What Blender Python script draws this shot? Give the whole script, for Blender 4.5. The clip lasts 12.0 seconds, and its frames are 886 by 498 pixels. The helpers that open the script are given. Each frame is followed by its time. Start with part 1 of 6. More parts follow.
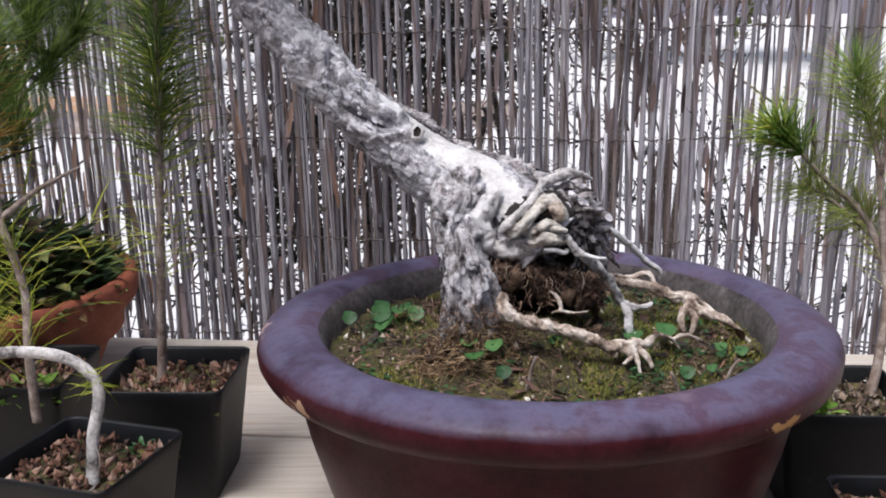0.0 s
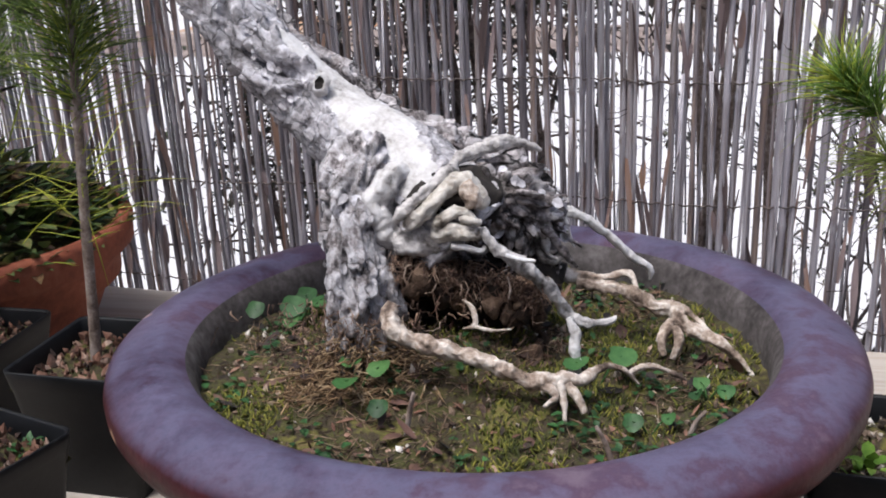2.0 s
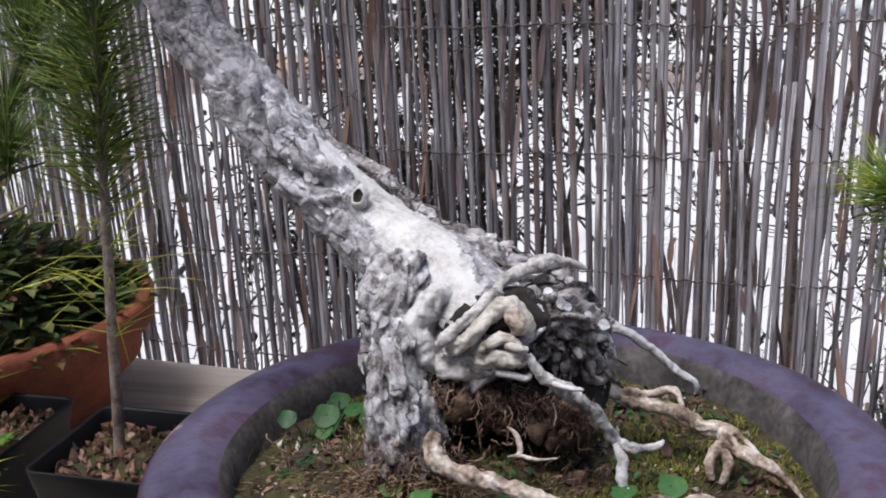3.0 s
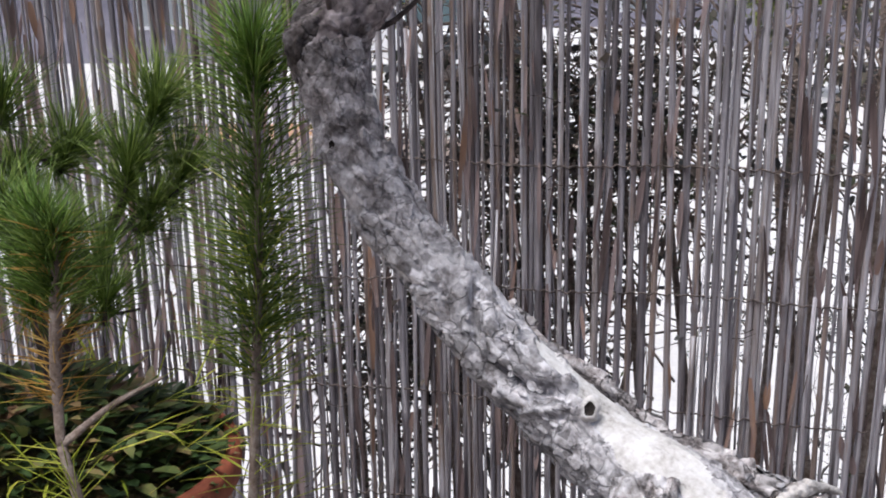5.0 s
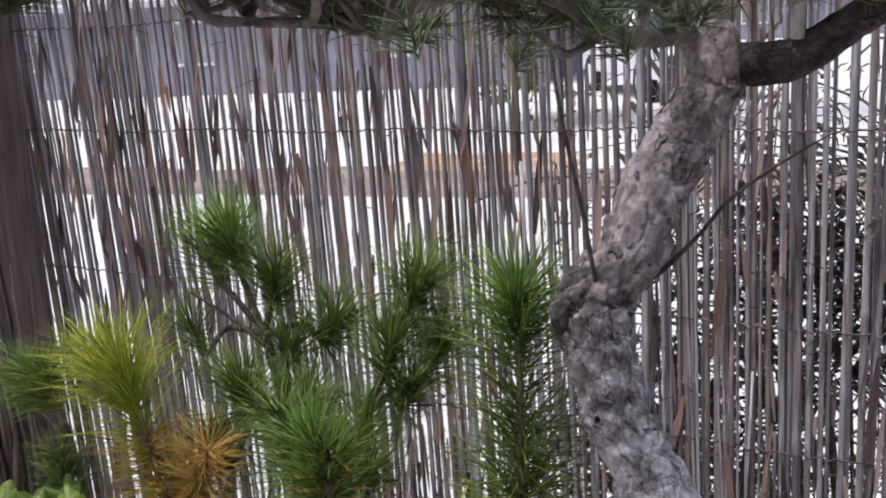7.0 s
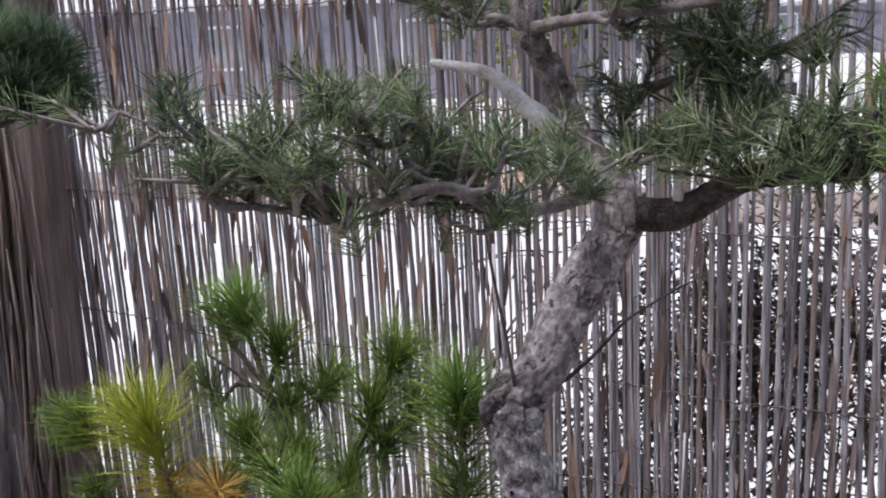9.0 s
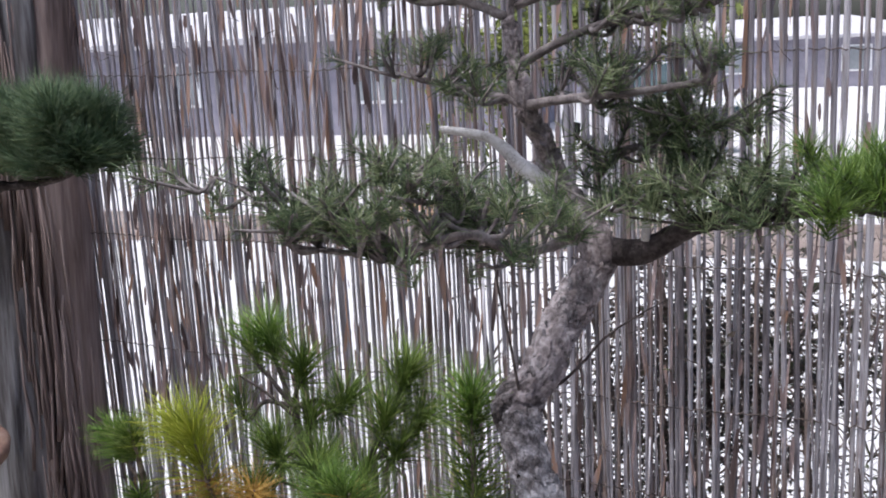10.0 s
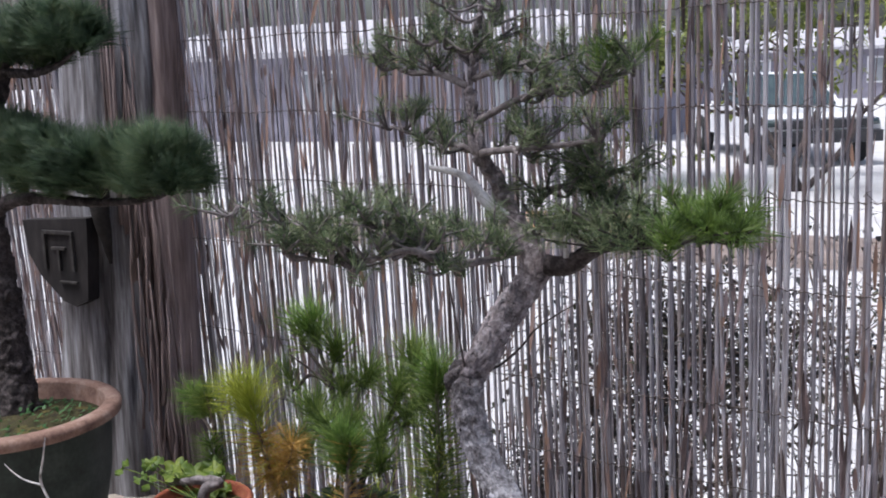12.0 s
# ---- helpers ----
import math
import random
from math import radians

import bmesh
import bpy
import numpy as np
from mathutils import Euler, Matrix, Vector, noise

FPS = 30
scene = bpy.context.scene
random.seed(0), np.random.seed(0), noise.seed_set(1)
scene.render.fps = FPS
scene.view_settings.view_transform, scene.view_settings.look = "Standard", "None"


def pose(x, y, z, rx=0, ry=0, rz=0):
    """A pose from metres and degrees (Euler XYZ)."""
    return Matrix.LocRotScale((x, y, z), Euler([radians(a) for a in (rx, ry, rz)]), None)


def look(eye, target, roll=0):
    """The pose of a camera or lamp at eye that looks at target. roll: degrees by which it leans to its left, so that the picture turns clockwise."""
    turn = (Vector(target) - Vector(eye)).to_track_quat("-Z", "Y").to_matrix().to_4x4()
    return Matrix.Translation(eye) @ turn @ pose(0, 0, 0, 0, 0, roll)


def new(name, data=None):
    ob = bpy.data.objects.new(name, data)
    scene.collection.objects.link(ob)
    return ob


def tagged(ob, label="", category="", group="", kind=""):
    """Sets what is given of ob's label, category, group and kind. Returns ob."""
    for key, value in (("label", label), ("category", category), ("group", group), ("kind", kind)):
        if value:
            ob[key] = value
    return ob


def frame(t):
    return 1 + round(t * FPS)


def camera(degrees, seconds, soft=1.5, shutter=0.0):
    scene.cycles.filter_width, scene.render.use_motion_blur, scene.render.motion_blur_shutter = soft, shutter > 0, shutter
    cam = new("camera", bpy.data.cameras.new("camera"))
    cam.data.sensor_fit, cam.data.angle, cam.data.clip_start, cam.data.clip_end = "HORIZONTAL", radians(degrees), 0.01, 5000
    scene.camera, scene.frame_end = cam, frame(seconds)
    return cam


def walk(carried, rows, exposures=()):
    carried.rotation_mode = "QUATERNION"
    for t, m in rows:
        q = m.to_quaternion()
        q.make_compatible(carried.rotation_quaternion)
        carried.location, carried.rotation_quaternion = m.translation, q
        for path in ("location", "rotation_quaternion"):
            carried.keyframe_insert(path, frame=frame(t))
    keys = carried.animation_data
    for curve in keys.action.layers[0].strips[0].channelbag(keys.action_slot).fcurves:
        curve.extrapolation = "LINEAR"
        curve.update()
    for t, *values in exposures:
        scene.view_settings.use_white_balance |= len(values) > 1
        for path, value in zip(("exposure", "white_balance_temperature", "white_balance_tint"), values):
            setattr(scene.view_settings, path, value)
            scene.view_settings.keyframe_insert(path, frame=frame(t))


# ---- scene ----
cam = camera(46.4, 12.0, soft=1.9)
# seconds, eye (metres), yaw, pitch and roll (degrees)
PATH = [
    (0, 0.0107, 0.0028, 0.4957, 0.65, -14.97, -1.1),
    (0.5, 0.0623, 0.0738, 0.4811, 5.57, -16.37, -2.02),
    (1, 0.1192, 0.1369, 0.4734, 8.79, -17.59, -1.82),
    (1.5, 0.1637, 0.1745, 0.4696, 11.48, -18.51, -2.29),
    (2, 0.1659, 0.1853, 0.4826, 12.02, -18.88, -2.32),
    (2.5, 0.1553, 0.195, 0.5114, 11.86, -17.4, -1.99),
    (2.7, 0.1508, 0.2006, 0.5166, 12.37, -17.32, -2.17),
    (4.3, 0.0667, 0.2328, 0.5571, 11.49, -14.63, -1.33),
    (4.5, 0.043, 0.2316, 0.5676, 10.8, -14.32, -1.18),
    (5, -0.0099, 0.2312, 0.59, 8.98, -13.6, -0.77),
    (5.5, -0.0571, 0.2401, 0.6275, 9.26, -13.53, -1.15),
    (6, -0.0722, 0.2421, 0.6689, 12.23, -13.72, -1.2),
    (6.5, -0.0576, 0.2487, 0.7033, 17.37, -13.48, -2.77),
    (7, -0.0312, 0.2526, 0.7318, 21.95, -12.35, -3.23),
    (7.2, -0.0203, 0.2525, 0.7424, 22.57, -12.2, -3.3),
    (8.8, 0.0625, 0.1585, 0.8368, 24.46, -12.92, -2.88),
    (9, 0.0746, 0.1284, 0.8412, 23.22, -11.98, -2.01),
    (9.5, 0.0915, 0.0445, 0.858, 21.24, -11.03, -1.79),
    (10, 0.0957, -0.0653, 0.8817, 20.61, -10.18, -2.14),
    (10.5, 0.1245, -0.1737, 0.8815, 20.85, -10.74, -2.22),
    (11, 0.2074, -0.2322, 0.9028, 22.58, -9.85, -2.06),
    (11.5, 0.3214, -0.2565, 0.9233, 26.18, -9.24, -0.85),
    (12, 0.4001, -0.2811, 0.94, 28.38, -9.63, -2.04),
]
walk(cam, [(t, pose(x, y, z, 90 + pitch, 0, yaw) @ pose(0, 0, 0, 0, 0, roll)) for t, x, y, z, yaw, pitch, roll in PATH],
     exposures=[(0.0, 0.38, 6200, 10), (2.0, 0.42, 6200, 10), (2.6, 0.24, 6150, 10), (4.4, 0.30, 6200, 9), (6.0, 0.34, 6300, 9), (7.0, 0.32, 6250, 9), (9.0, 0.40, 6150, 10), (10.0, 0.50, 6050, 10), (11.0, 0.34, 6000, 10), (12.0, 0.32, 6000, 10)])
# ---- world, sun, exposure ----
SUN_EL, SUN_AZ = 70.0, 215.0
world = bpy.data.worlds.new("overcast_sky")
scene.world = world
world.use_nodes = True
wn = world.node_tree.nodes
sky = wn.new("ShaderNodeTexSky")
sky.sky_type, sky.sun_disc = "NISHITA", False
sky.sun_elevation, sky.sun_rotation = radians(SUN_EL), radians(SUN_AZ)
sky.air_density, sky.dust_density, sky.ozone_density = 1.0, 6.0, 1.0
wn["Background"].inputs["Strength"].default_value = 0.125
world.node_tree.links.new(sky.outputs[0], wn["Background"].inputs["Color"])
sun = new("sun", bpy.data.lights.new("sun", "SUN"))
sun.data.energy, sun.data.angle, sun.data.color = 2.4, radians(22), (1.0, 0.98, 0.96)
a, e = radians(SUN_AZ), radians(SUN_EL)
sun.matrix_world = look((4 * math.sin(a) * math.cos(e), 4 * math.cos(a) * math.cos(e), 4 * math.sin(e)), (0, 0, 0))


# ---- materials ----
def ramp(nt, stops):
    r = nt.nodes.new("ShaderNodeValToRGB")
    el = r.color_ramp.elements
    while len(el) < len(stops):
        el.new(0.5)
    for k, (p, c) in zip(el, stops):
        k.position, k.color = p, (*c, 1)
    return r


def surface(name, colours, scale=40.0, rough=0.8, bump=0.3, stretch=(1, 1, 1), detail=8.0, fine=6.0, vary=0.0,
            island=0.0, distance=0.002, specular=0.4, metal=0.0, lo=0.3, hi=0.7, through_light=0.0):
    """A mottled surface: colours from a wide noise, grain from a fine one; vary / island shift the colour by object or by piece."""
    m = bpy.data.materials.new(name)
    m.use_nodes = True
    nt = m.node_tree
    nd, ln = nt.nodes, nt.links
    b = nd["Principled BSDF"]
    b.inputs["Roughness"].default_value = rough
    b.inputs["Specular IOR Level"].default_value = specular
    b.inputs["Metallic"].default_value = metal
    co = nd.new("ShaderNodeTexCoord")
    mp = nd.new("ShaderNodeMapping")
    mp.inputs["Scale"].default_value = stretch
    ln.new(co.outputs["Object"], mp.inputs["Vector"])
    wide = nd.new("ShaderNodeTexNoise")
    wide.inputs["Scale"].default_value, wide.inputs["Detail"].default_value = scale, detail
    wide.inputs["Roughness"].default_value = 0.62
    ln.new(mp.outputs[0], wide.inputs["Vector"])
    grain = nd.new("ShaderNodeTexNoise")
    grain.inputs["Scale"].default_value, grain.inputs["Detail"].default_value = scale * fine, 4
    ln.new(mp.outputs[0], grain.inputs["Vector"])
    fac = wide.outputs["Fac"]
    add = nd.new("ShaderNodeMath")
    add.operation = "MULTIPLY_ADD"
    ln.new(grain.outputs["Fac"], add.inputs[0])
    add.inputs[1].default_value = 0.35
    ln.new(fac, add.inputs[2])
    sub = nd.new("ShaderNodeMath")
    sub.operation = "SUBTRACT"
    ln.new(add.outputs[0], sub.inputs[0])
    sub.inputs[1].default_value = 0.175
    fac = sub.outputs[0]
    for amount, node, out in ((vary, "ShaderNodeObjectInfo", "Random"), (island, "ShaderNodeNewGeometry", "Random Per Island")):
        if amount:
            src = nd.new(node)
            off = nd.new("ShaderNodeMath")
            off.operation = "MULTIPLY_ADD"
            ln.new(src.outputs[out], off.inputs[0])
            off.inputs[1].default_value = amount
            s2 = nd.new("ShaderNodeMath")
            s2.operation = "SUBTRACT"
            ln.new(fac, s2.inputs[0])
            s2.inputs[1].default_value = amount / 2
            ln.new(s2.outputs[0], off.inputs[2])
            fac = off.outputs[0]
    n = len(colours)
    r = ramp(nt, [(lo + (hi - lo) * i / max(1, n - 1), c) for i, c in enumerate(colours)])
    ln.new(fac, r.inputs[0])
    ln.new(r.outputs[0], b.inputs["Base Color"])
    if bump:
        bp = nd.new("ShaderNodeBump")
        bp.inputs["Strength"].default_value, bp.inputs["Distance"].default_value = bump, distance
        ln.new(add.outputs[0], bp.inputs["Height"])
        ln.new(bp.outputs[0], b.inputs["Normal"])
    if through_light:
        tr = nd.new("ShaderNodeBsdfTranslucent")
        ln.new(r.outputs[0], tr.inputs["Color"])
        mx = nd.new("ShaderNodeMixShader")
        mx.inputs[0].default_value = through_light
        ln.new(b.outputs[0], mx.inputs[1])
        ln.new(tr.outputs[0], mx.inputs[2])
        ln.new(mx.outputs[0], nd["Material Output"].inputs["Surface"])
    return m


REED = surface("reed", [(.062, .055, .062), (.175, .158, .176), (.285, .267, .303), (.41, .395, .445), (.265, .195, .165), (.23, .205, .228), (.49, .477, .53), (.285, .244, .243)], 75, .75, .6,
               (1, 1, .045), vary=.85, lo=.0, hi=1.0, fine=4)
SHEATH = surface("reed_sheath", [(.07, .05, .05), (.185, .137, .138), (.32, .25, .255), (.33, .205, .15)], 30, .8, .3, (1, 1, .1), island=.6, lo=.2, hi=.8, through_light=.2)
WIRE = surface("rusty_wire", [(.07, .06, .06), (.14, .11, .10)], 60, .6, .2, metal=.6)

def bark(name, colours, scale=55, cell=105.0, width=.10, crack=(.03, .024, .024), strength=.85, old_colours=None, span=(0, 1), squash=1.0, **more):
    """Bark: a mottled surface cut by ragged dark crevices between scales."""
    m = surface(name, colours, scale, .9, .5, fine=5, distance=.002, **more)
    nt = m.node_tree
    nd, ln = nt.nodes, nt.links
    b = nd["Principled BSDF"]
    old = b.inputs["Base Color"].links[0].from_socket
    co = nd.new("ShaderNodeTexCoord")
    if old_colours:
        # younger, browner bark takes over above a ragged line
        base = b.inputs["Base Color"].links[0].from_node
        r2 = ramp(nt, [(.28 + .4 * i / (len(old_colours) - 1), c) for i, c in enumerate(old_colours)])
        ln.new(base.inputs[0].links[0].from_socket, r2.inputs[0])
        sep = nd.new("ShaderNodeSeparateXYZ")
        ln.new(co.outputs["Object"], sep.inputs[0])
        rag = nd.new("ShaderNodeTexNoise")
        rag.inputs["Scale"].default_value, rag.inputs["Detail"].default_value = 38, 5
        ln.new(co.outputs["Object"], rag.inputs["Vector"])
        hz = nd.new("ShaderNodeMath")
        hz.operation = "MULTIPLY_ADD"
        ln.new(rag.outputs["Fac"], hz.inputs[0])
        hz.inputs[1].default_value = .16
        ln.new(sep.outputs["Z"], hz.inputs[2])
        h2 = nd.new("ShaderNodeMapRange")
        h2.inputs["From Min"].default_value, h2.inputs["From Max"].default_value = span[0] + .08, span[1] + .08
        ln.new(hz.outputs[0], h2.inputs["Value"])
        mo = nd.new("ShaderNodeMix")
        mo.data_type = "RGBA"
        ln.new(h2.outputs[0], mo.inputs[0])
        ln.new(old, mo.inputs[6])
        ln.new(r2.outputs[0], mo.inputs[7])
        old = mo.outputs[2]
    warp = nd.new("ShaderNodeTexNoise")
    warp.inputs["Scale"].default_value, warp.inputs["Detail"].default_value = cell * .55, 5
    ln.new(co.outputs["Object"], warp.inputs["Vector"])
    mixv = nd.new("ShaderNodeVectorMath")
    mixv.operation = "MULTIPLY_ADD"
    ln.new(warp.outputs["Color"], mixv.inputs[0])
    mixv.inputs[1].default_value = (2.2 / cell,) * 3
    ln.new(co.outputs["Object"], mixv.inputs[2])
    vo = nd.new("ShaderNodeTexVoronoi")
    vo.feature = "DISTANCE_TO_EDGE"
    vo.inputs["Scale"].default_value = cell
    flat = nd.new("ShaderNodeVectorMath")
    flat.operation = "MULTIPLY"
    flat.inputs[1].default_value = (1, 1, squash)
    ln.new(mixv.outputs[0], flat.inputs[0])
    ln.new(flat.outputs[0], vo.inputs["Vector"])
    wide = nd.new("ShaderNodeTexNoise")
    wide.inputs["Scale"].default_value, wide.inputs["Detail"].default_value = cell * .3, 3
    ln.new(co.outputs["Object"], wide.inputs["Vector"])
    w = nd.new("ShaderNodeMapRange")
    w.inputs["From Min"].default_value, w.inputs["From Max"].default_value = .42, .66
    w.inputs["To Min"].default_value, w.inputs["To Max"].default_value = .004, width
    ln.new(wide.outputs["Fac"], w.inputs["Value"])
    mr = nd.new("ShaderNodeMapRange")
    ln.new(vo.outputs["Distance"], mr.inputs["Value"])
    ln.new(w.outputs[0], mr.inputs["From Max"])
    mr.inputs["To Min"].default_value, mr.inputs["To Max"].default_value = strength, 0
    mx = nd.new("ShaderNodeMix")
    mx.data_type = "RGBA"
    ln.new(mr.outputs[0], mx.inputs[0])
    ln.new(old, mx.inputs[6])
    mx.inputs[7].default_value = (*crack, 1)
    ln.new(mx.outputs[2], b.inputs["Base Color"])
    bp = nd.new("ShaderNodeBump")
    bp.invert = True
    bp.inputs["Strength"].default_value, bp.inputs["Distance"].default_value = .8, .002
    ln.new(mr.outputs[0], bp.inputs["Height"])
    scale_v = nd.new("ShaderNodeTexVoronoi")
    scale_v.inputs["Scale"].default_value = cell * 2.1
    ln.new(flat.outputs[0], scale_v.inputs["Vector"])
    tone = nd.new("ShaderNodeSeparateColor")
    ln.new(scale_v.outputs["Color"], tone.inputs[0])
    shade = nd.new("ShaderNodeMapRange")
    shade.inputs["To Min"].default_value, shade.inputs["To Max"].default_value = .60, 1.24
    ln.new(tone.outputs[0], shade.inputs["Value"])
    tint = nd.new("ShaderNodeMix")
    tint.data_type, tint.blend_type = "RGBA", "MULTIPLY"
    tint.inputs[0].default_value = 1.0
    ln.new(mx.outputs[2], tint.inputs[6])
    ln.new(shade.outputs[0], tint.inputs[7])
    ln.new(tint.outputs[2], b.inputs["Base Color"])
    step = nd.new("ShaderNodeBump")
    step.inputs["Strength"].default_value, step.inputs["Distance"].default_value = .9, .0022
    ln.new(tone.outputs[1], step.inputs["Height"])
    ln.new(b.inputs["Normal"].links[0].from_socket, step.inputs["Normal"])
    ln.new(step.outputs[0], bp.inputs["Normal"])
    ln.new(bp.outputs[0], b.inputs["Normal"])
    return m


UPPER = [(.05, .040, .041), (.195, .165, .169), (.325, .284, .295), (.465, .43, .448)]
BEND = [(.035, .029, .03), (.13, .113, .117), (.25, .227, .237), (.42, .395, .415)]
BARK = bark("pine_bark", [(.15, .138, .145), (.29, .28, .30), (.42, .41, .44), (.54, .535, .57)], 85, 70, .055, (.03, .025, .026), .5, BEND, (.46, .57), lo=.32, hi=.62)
BARK_RIDGE = bark("torn_bark", [(.05, .042, .042), (.20, .18, .185), (.36, .34, .35), (.50, .48, .50)], 80, 90, .16, (.015, .012, .012), .85, lo=.34, hi=.64)
GREYWOOD = surface("grey_dead_wood", [(.10, .09, .085), (.28, .265, .26), (.44, .42, .415), (.58, .56, .555)], 70, .85, .8, fine=6, distance=.003, lo=.32, hi=.62)
CLOD = surface("rooty_earth", [(.012, .008, .006), (.04, .024, .016), (.09, .055, .036), (.17, .115, .08)], 160, .95, .8, fine=5, island=.5, lo=.25, hi=.8)
BARK_LEG = bark("fissured_bark", [(.10, .088, .09), (.28, .26, .268), (.41, .40, .42), (.52, .51, .54)], 110, 95, .10, (.02, .016, .015), .6, squash=.35, lo=.36, hi=.64)
BURL = bark("burl_bark", [(.03, .025, .024), (.16, .14, .14), (.33, .305, .31), (.46, .44, .45)], 80, 80, .22, (.01, .008, .008), .95, lo=.36, hi=.66)
BARK_DK = bark("dark_pine_bark", [(.014, .011, .011), (.045, .036, .036), (.09, .074, .074), (.14, .12, .12)])
BARK_MD = bark("brown_bend_bark", [(.02, .016, .016), (.065, .054, .053), (.13, .113, .114), (.23, .21, .213)], 80, 80, .12, (.012, .01, .01), .8, lo=.32, hi=.66)
BARK_UP = bark("upper_pine_bark", UPPER, 62, 46, .035, (.022, .018, .019), .5, lo=.28, hi=.68)
DEADWOOD = surface("bleached_deadwood", [(.19, .178, .172), (.41, .395, .392), (.52, .51, .515), (.60, .595, .61)], 60, .8, .7, fine=7, distance=.003, lo=.3, hi=.6)
CREAM = surface("cream_rootwood", [(.09, .072, .058), (.30, .27, .235), (.47, .44, .40), (.57, .55, .52)], 75, .85, .8, fine=5, distance=.003, lo=.32, hi=.62)
TANROOT = surface("tan_surface_root", [(.075, .052, .04), (.235, .178, .14), (.42, .352, .30), (.62, .57, .52)], 80, .85, .8, fine=5, distance=.003, lo=.32, hi=.64)
DARKROOT = surface("dark_fine_roots", [(.03, .018, .013), (.10, .058, .042), (.21, .135, .095), (.36, .28, .22)], 80, .95, .5, island=.5, lo=.2, hi=.85)
# near-black; on the root gap and hollow it stands in for shade
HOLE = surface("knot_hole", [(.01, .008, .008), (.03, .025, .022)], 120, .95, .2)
TWIG = surface("dark_twig", [(.025, .018, .019), (.075, .058, .055), (.15, .13, .125)], 90, .85, .4)
PALETWIG = surface("pale_twig", [(.09, .065, .05), (.22, .17, .145), (.36, .315, .29)], 90, .85, .4)
NEEDLE = surface("bonsai_needles", [(.04, .066, .032), (.10, .15, .066), (.19, .245, .12), (.31, .35, .20)], 30, .45, 0, vary=.5, island=.7, lo=.1, hi=.95, specular=.4, through_light=.25)
LIMB = surface("grey_limb_bark", [(.06, .05, .05), (.16, .138, .138), (.27, .245, .25)], 90, .85, .5)
NEEDLE_TIP = surface("fresh_needles", [(.06, .13, .015), (.15, .27, .04), (.29, .39, .085)], 30, .45, 0, vary=.2, island=.7, lo=.1, hi=.95, through_light=.2)
NEEDLE_OL = surface("olive_tip_needles", [(.04, .085, .014), (.11, .19, .03), (.20, .28, .055)], 30, .45, 0, vary=.2, island=.7, lo=.1, hi=.95, through_light=.2)
NEEDLE_G = surface("sapling_needles", [(.045, .08, .015), (.12, .195, .034), (.21, .30, .06), (.33, .40, .12)], 30, .45, 0, vary=.3, island=.7, lo=.1, hi=.95, through_light=.35)
NEEDLE_Y = surface("yellow_green_needles", [(.20, .27, .025), (.44, .50, .06), (.62, .62, .12)], 30, .5, 0, island=.6, lo=.1, hi=.9, through_light=.4)
NEEDLE_O = surface("dying_orange_needles", [(.30, .16, .03), (.52, .31, .07), (.60, .46, .16)], 30, .6, 0, island=.6, lo=.1, hi=.9, through_light=.25)
NEEDLE_SPRAY = surface("pale_spray_needles", [(.17, .23, .05), (.34, .40, .10), (.50, .53, .20)], 30, .5, 0, island=.6, lo=.1, hi=.9, through_light=.4)
NEEDLE_D = surface("dark_pad_needles", [(.018, .042, .022), (.042, .08, .036), (.08, .13, .055), (.15, .17, .08)], 12, .5, 0, vary=.4, island=.6, lo=.1, hi=.95, through_light=.12)
MOSS = surface("mossy_soil", [(.008, .006, .005), (.028, .02, .013), (.05, .05, .012), (.035, .024, .016), (.10, .095, .02), (.12, .075, .045)], 34, .95, 1.0, fine=7, distance=.006, lo=.28, hi=.72)
GRIT = surface("soil_grit", [(.03, .022, .016), (.08, .055, .036), (.16, .11, .08), (.30, .24, .19), (.65, .62, .58)], 60, .9, .4, island=.9, lo=.1, hi=1.05)
CHIP = surface("bark_chips", [(.018, .011, .009), (.07, .034, .024), (.15, .072, .048), (.22, .125, .09), (.36, .27, .22)], 60, .9, .5, island=.8, lo=.1, hi=.95)
LEAF_O = surface("lobed_leaf", [(.035, .07, .012), (.10, .16, .022), (.20, .25, .04)], 40, .5, .2, vary=.4, island=.6, lo=.2, hi=.85, through_light=.3)
LEAF = surface("clover_leaf", [(.016, .05, .016), (.04, .12, .034), (.085, .19, .058)], 60, .5, .2, vary=.4, island=.3, lo=.2, hi=.8, through_light=.25)
LEAF_B = surface("bright_lobed_leaf", [(.06, .15, .015), (.15, .29, .035), (.27, .41, .08)], 60, .5, .3, island=.5, lo=.2, hi=.8, through_light=.3)
LEAF_D = surface("groundcover_leaf", [(.010, .022, .008), (.028, .055, .016), (.06, .10, .03), (.13, .16, .05), (.22, .15, .07), (.12, .06, .035)], 40, .5, .2, island=1.0, lo=.0, hi=1.1, through_light=.15)
DRYLEAF = surface("shrub_leaf", [(.05, .052, .052), (.09, .088, .084), (.15, .125, .11), (.085, .098, .055)], 20, .7, .2, island=.9, lo=.1, hi=.9, through_light=.35)
TERRA = surface("terracotta", [(.13, .034, .02), (.25, .07, .036), (.34, .125, .072)], 18, .8, .25, fine=9, lo=.25, hi=.75)
TERRA_RIM = surface("dusty_terracotta", [(.13, .075, .06), (.25, .155, .12), (.35, .26, .22)], 22, .85, .3, fine=9)
GREENGLAZE = surface("dark_green_glaze", [(.008, .013, .012), (.02, .032, .028), (.045, .058, .052)], 14, .5, .2, fine=10, specular=.25)
PLASTIC = surface("black_plastic", [(.004, .0045, .006), (.009, .010, .012), (.03, .032, .036)], 20, .5, .08, fine=12, lo=.35, hi=.95, specular=.25)
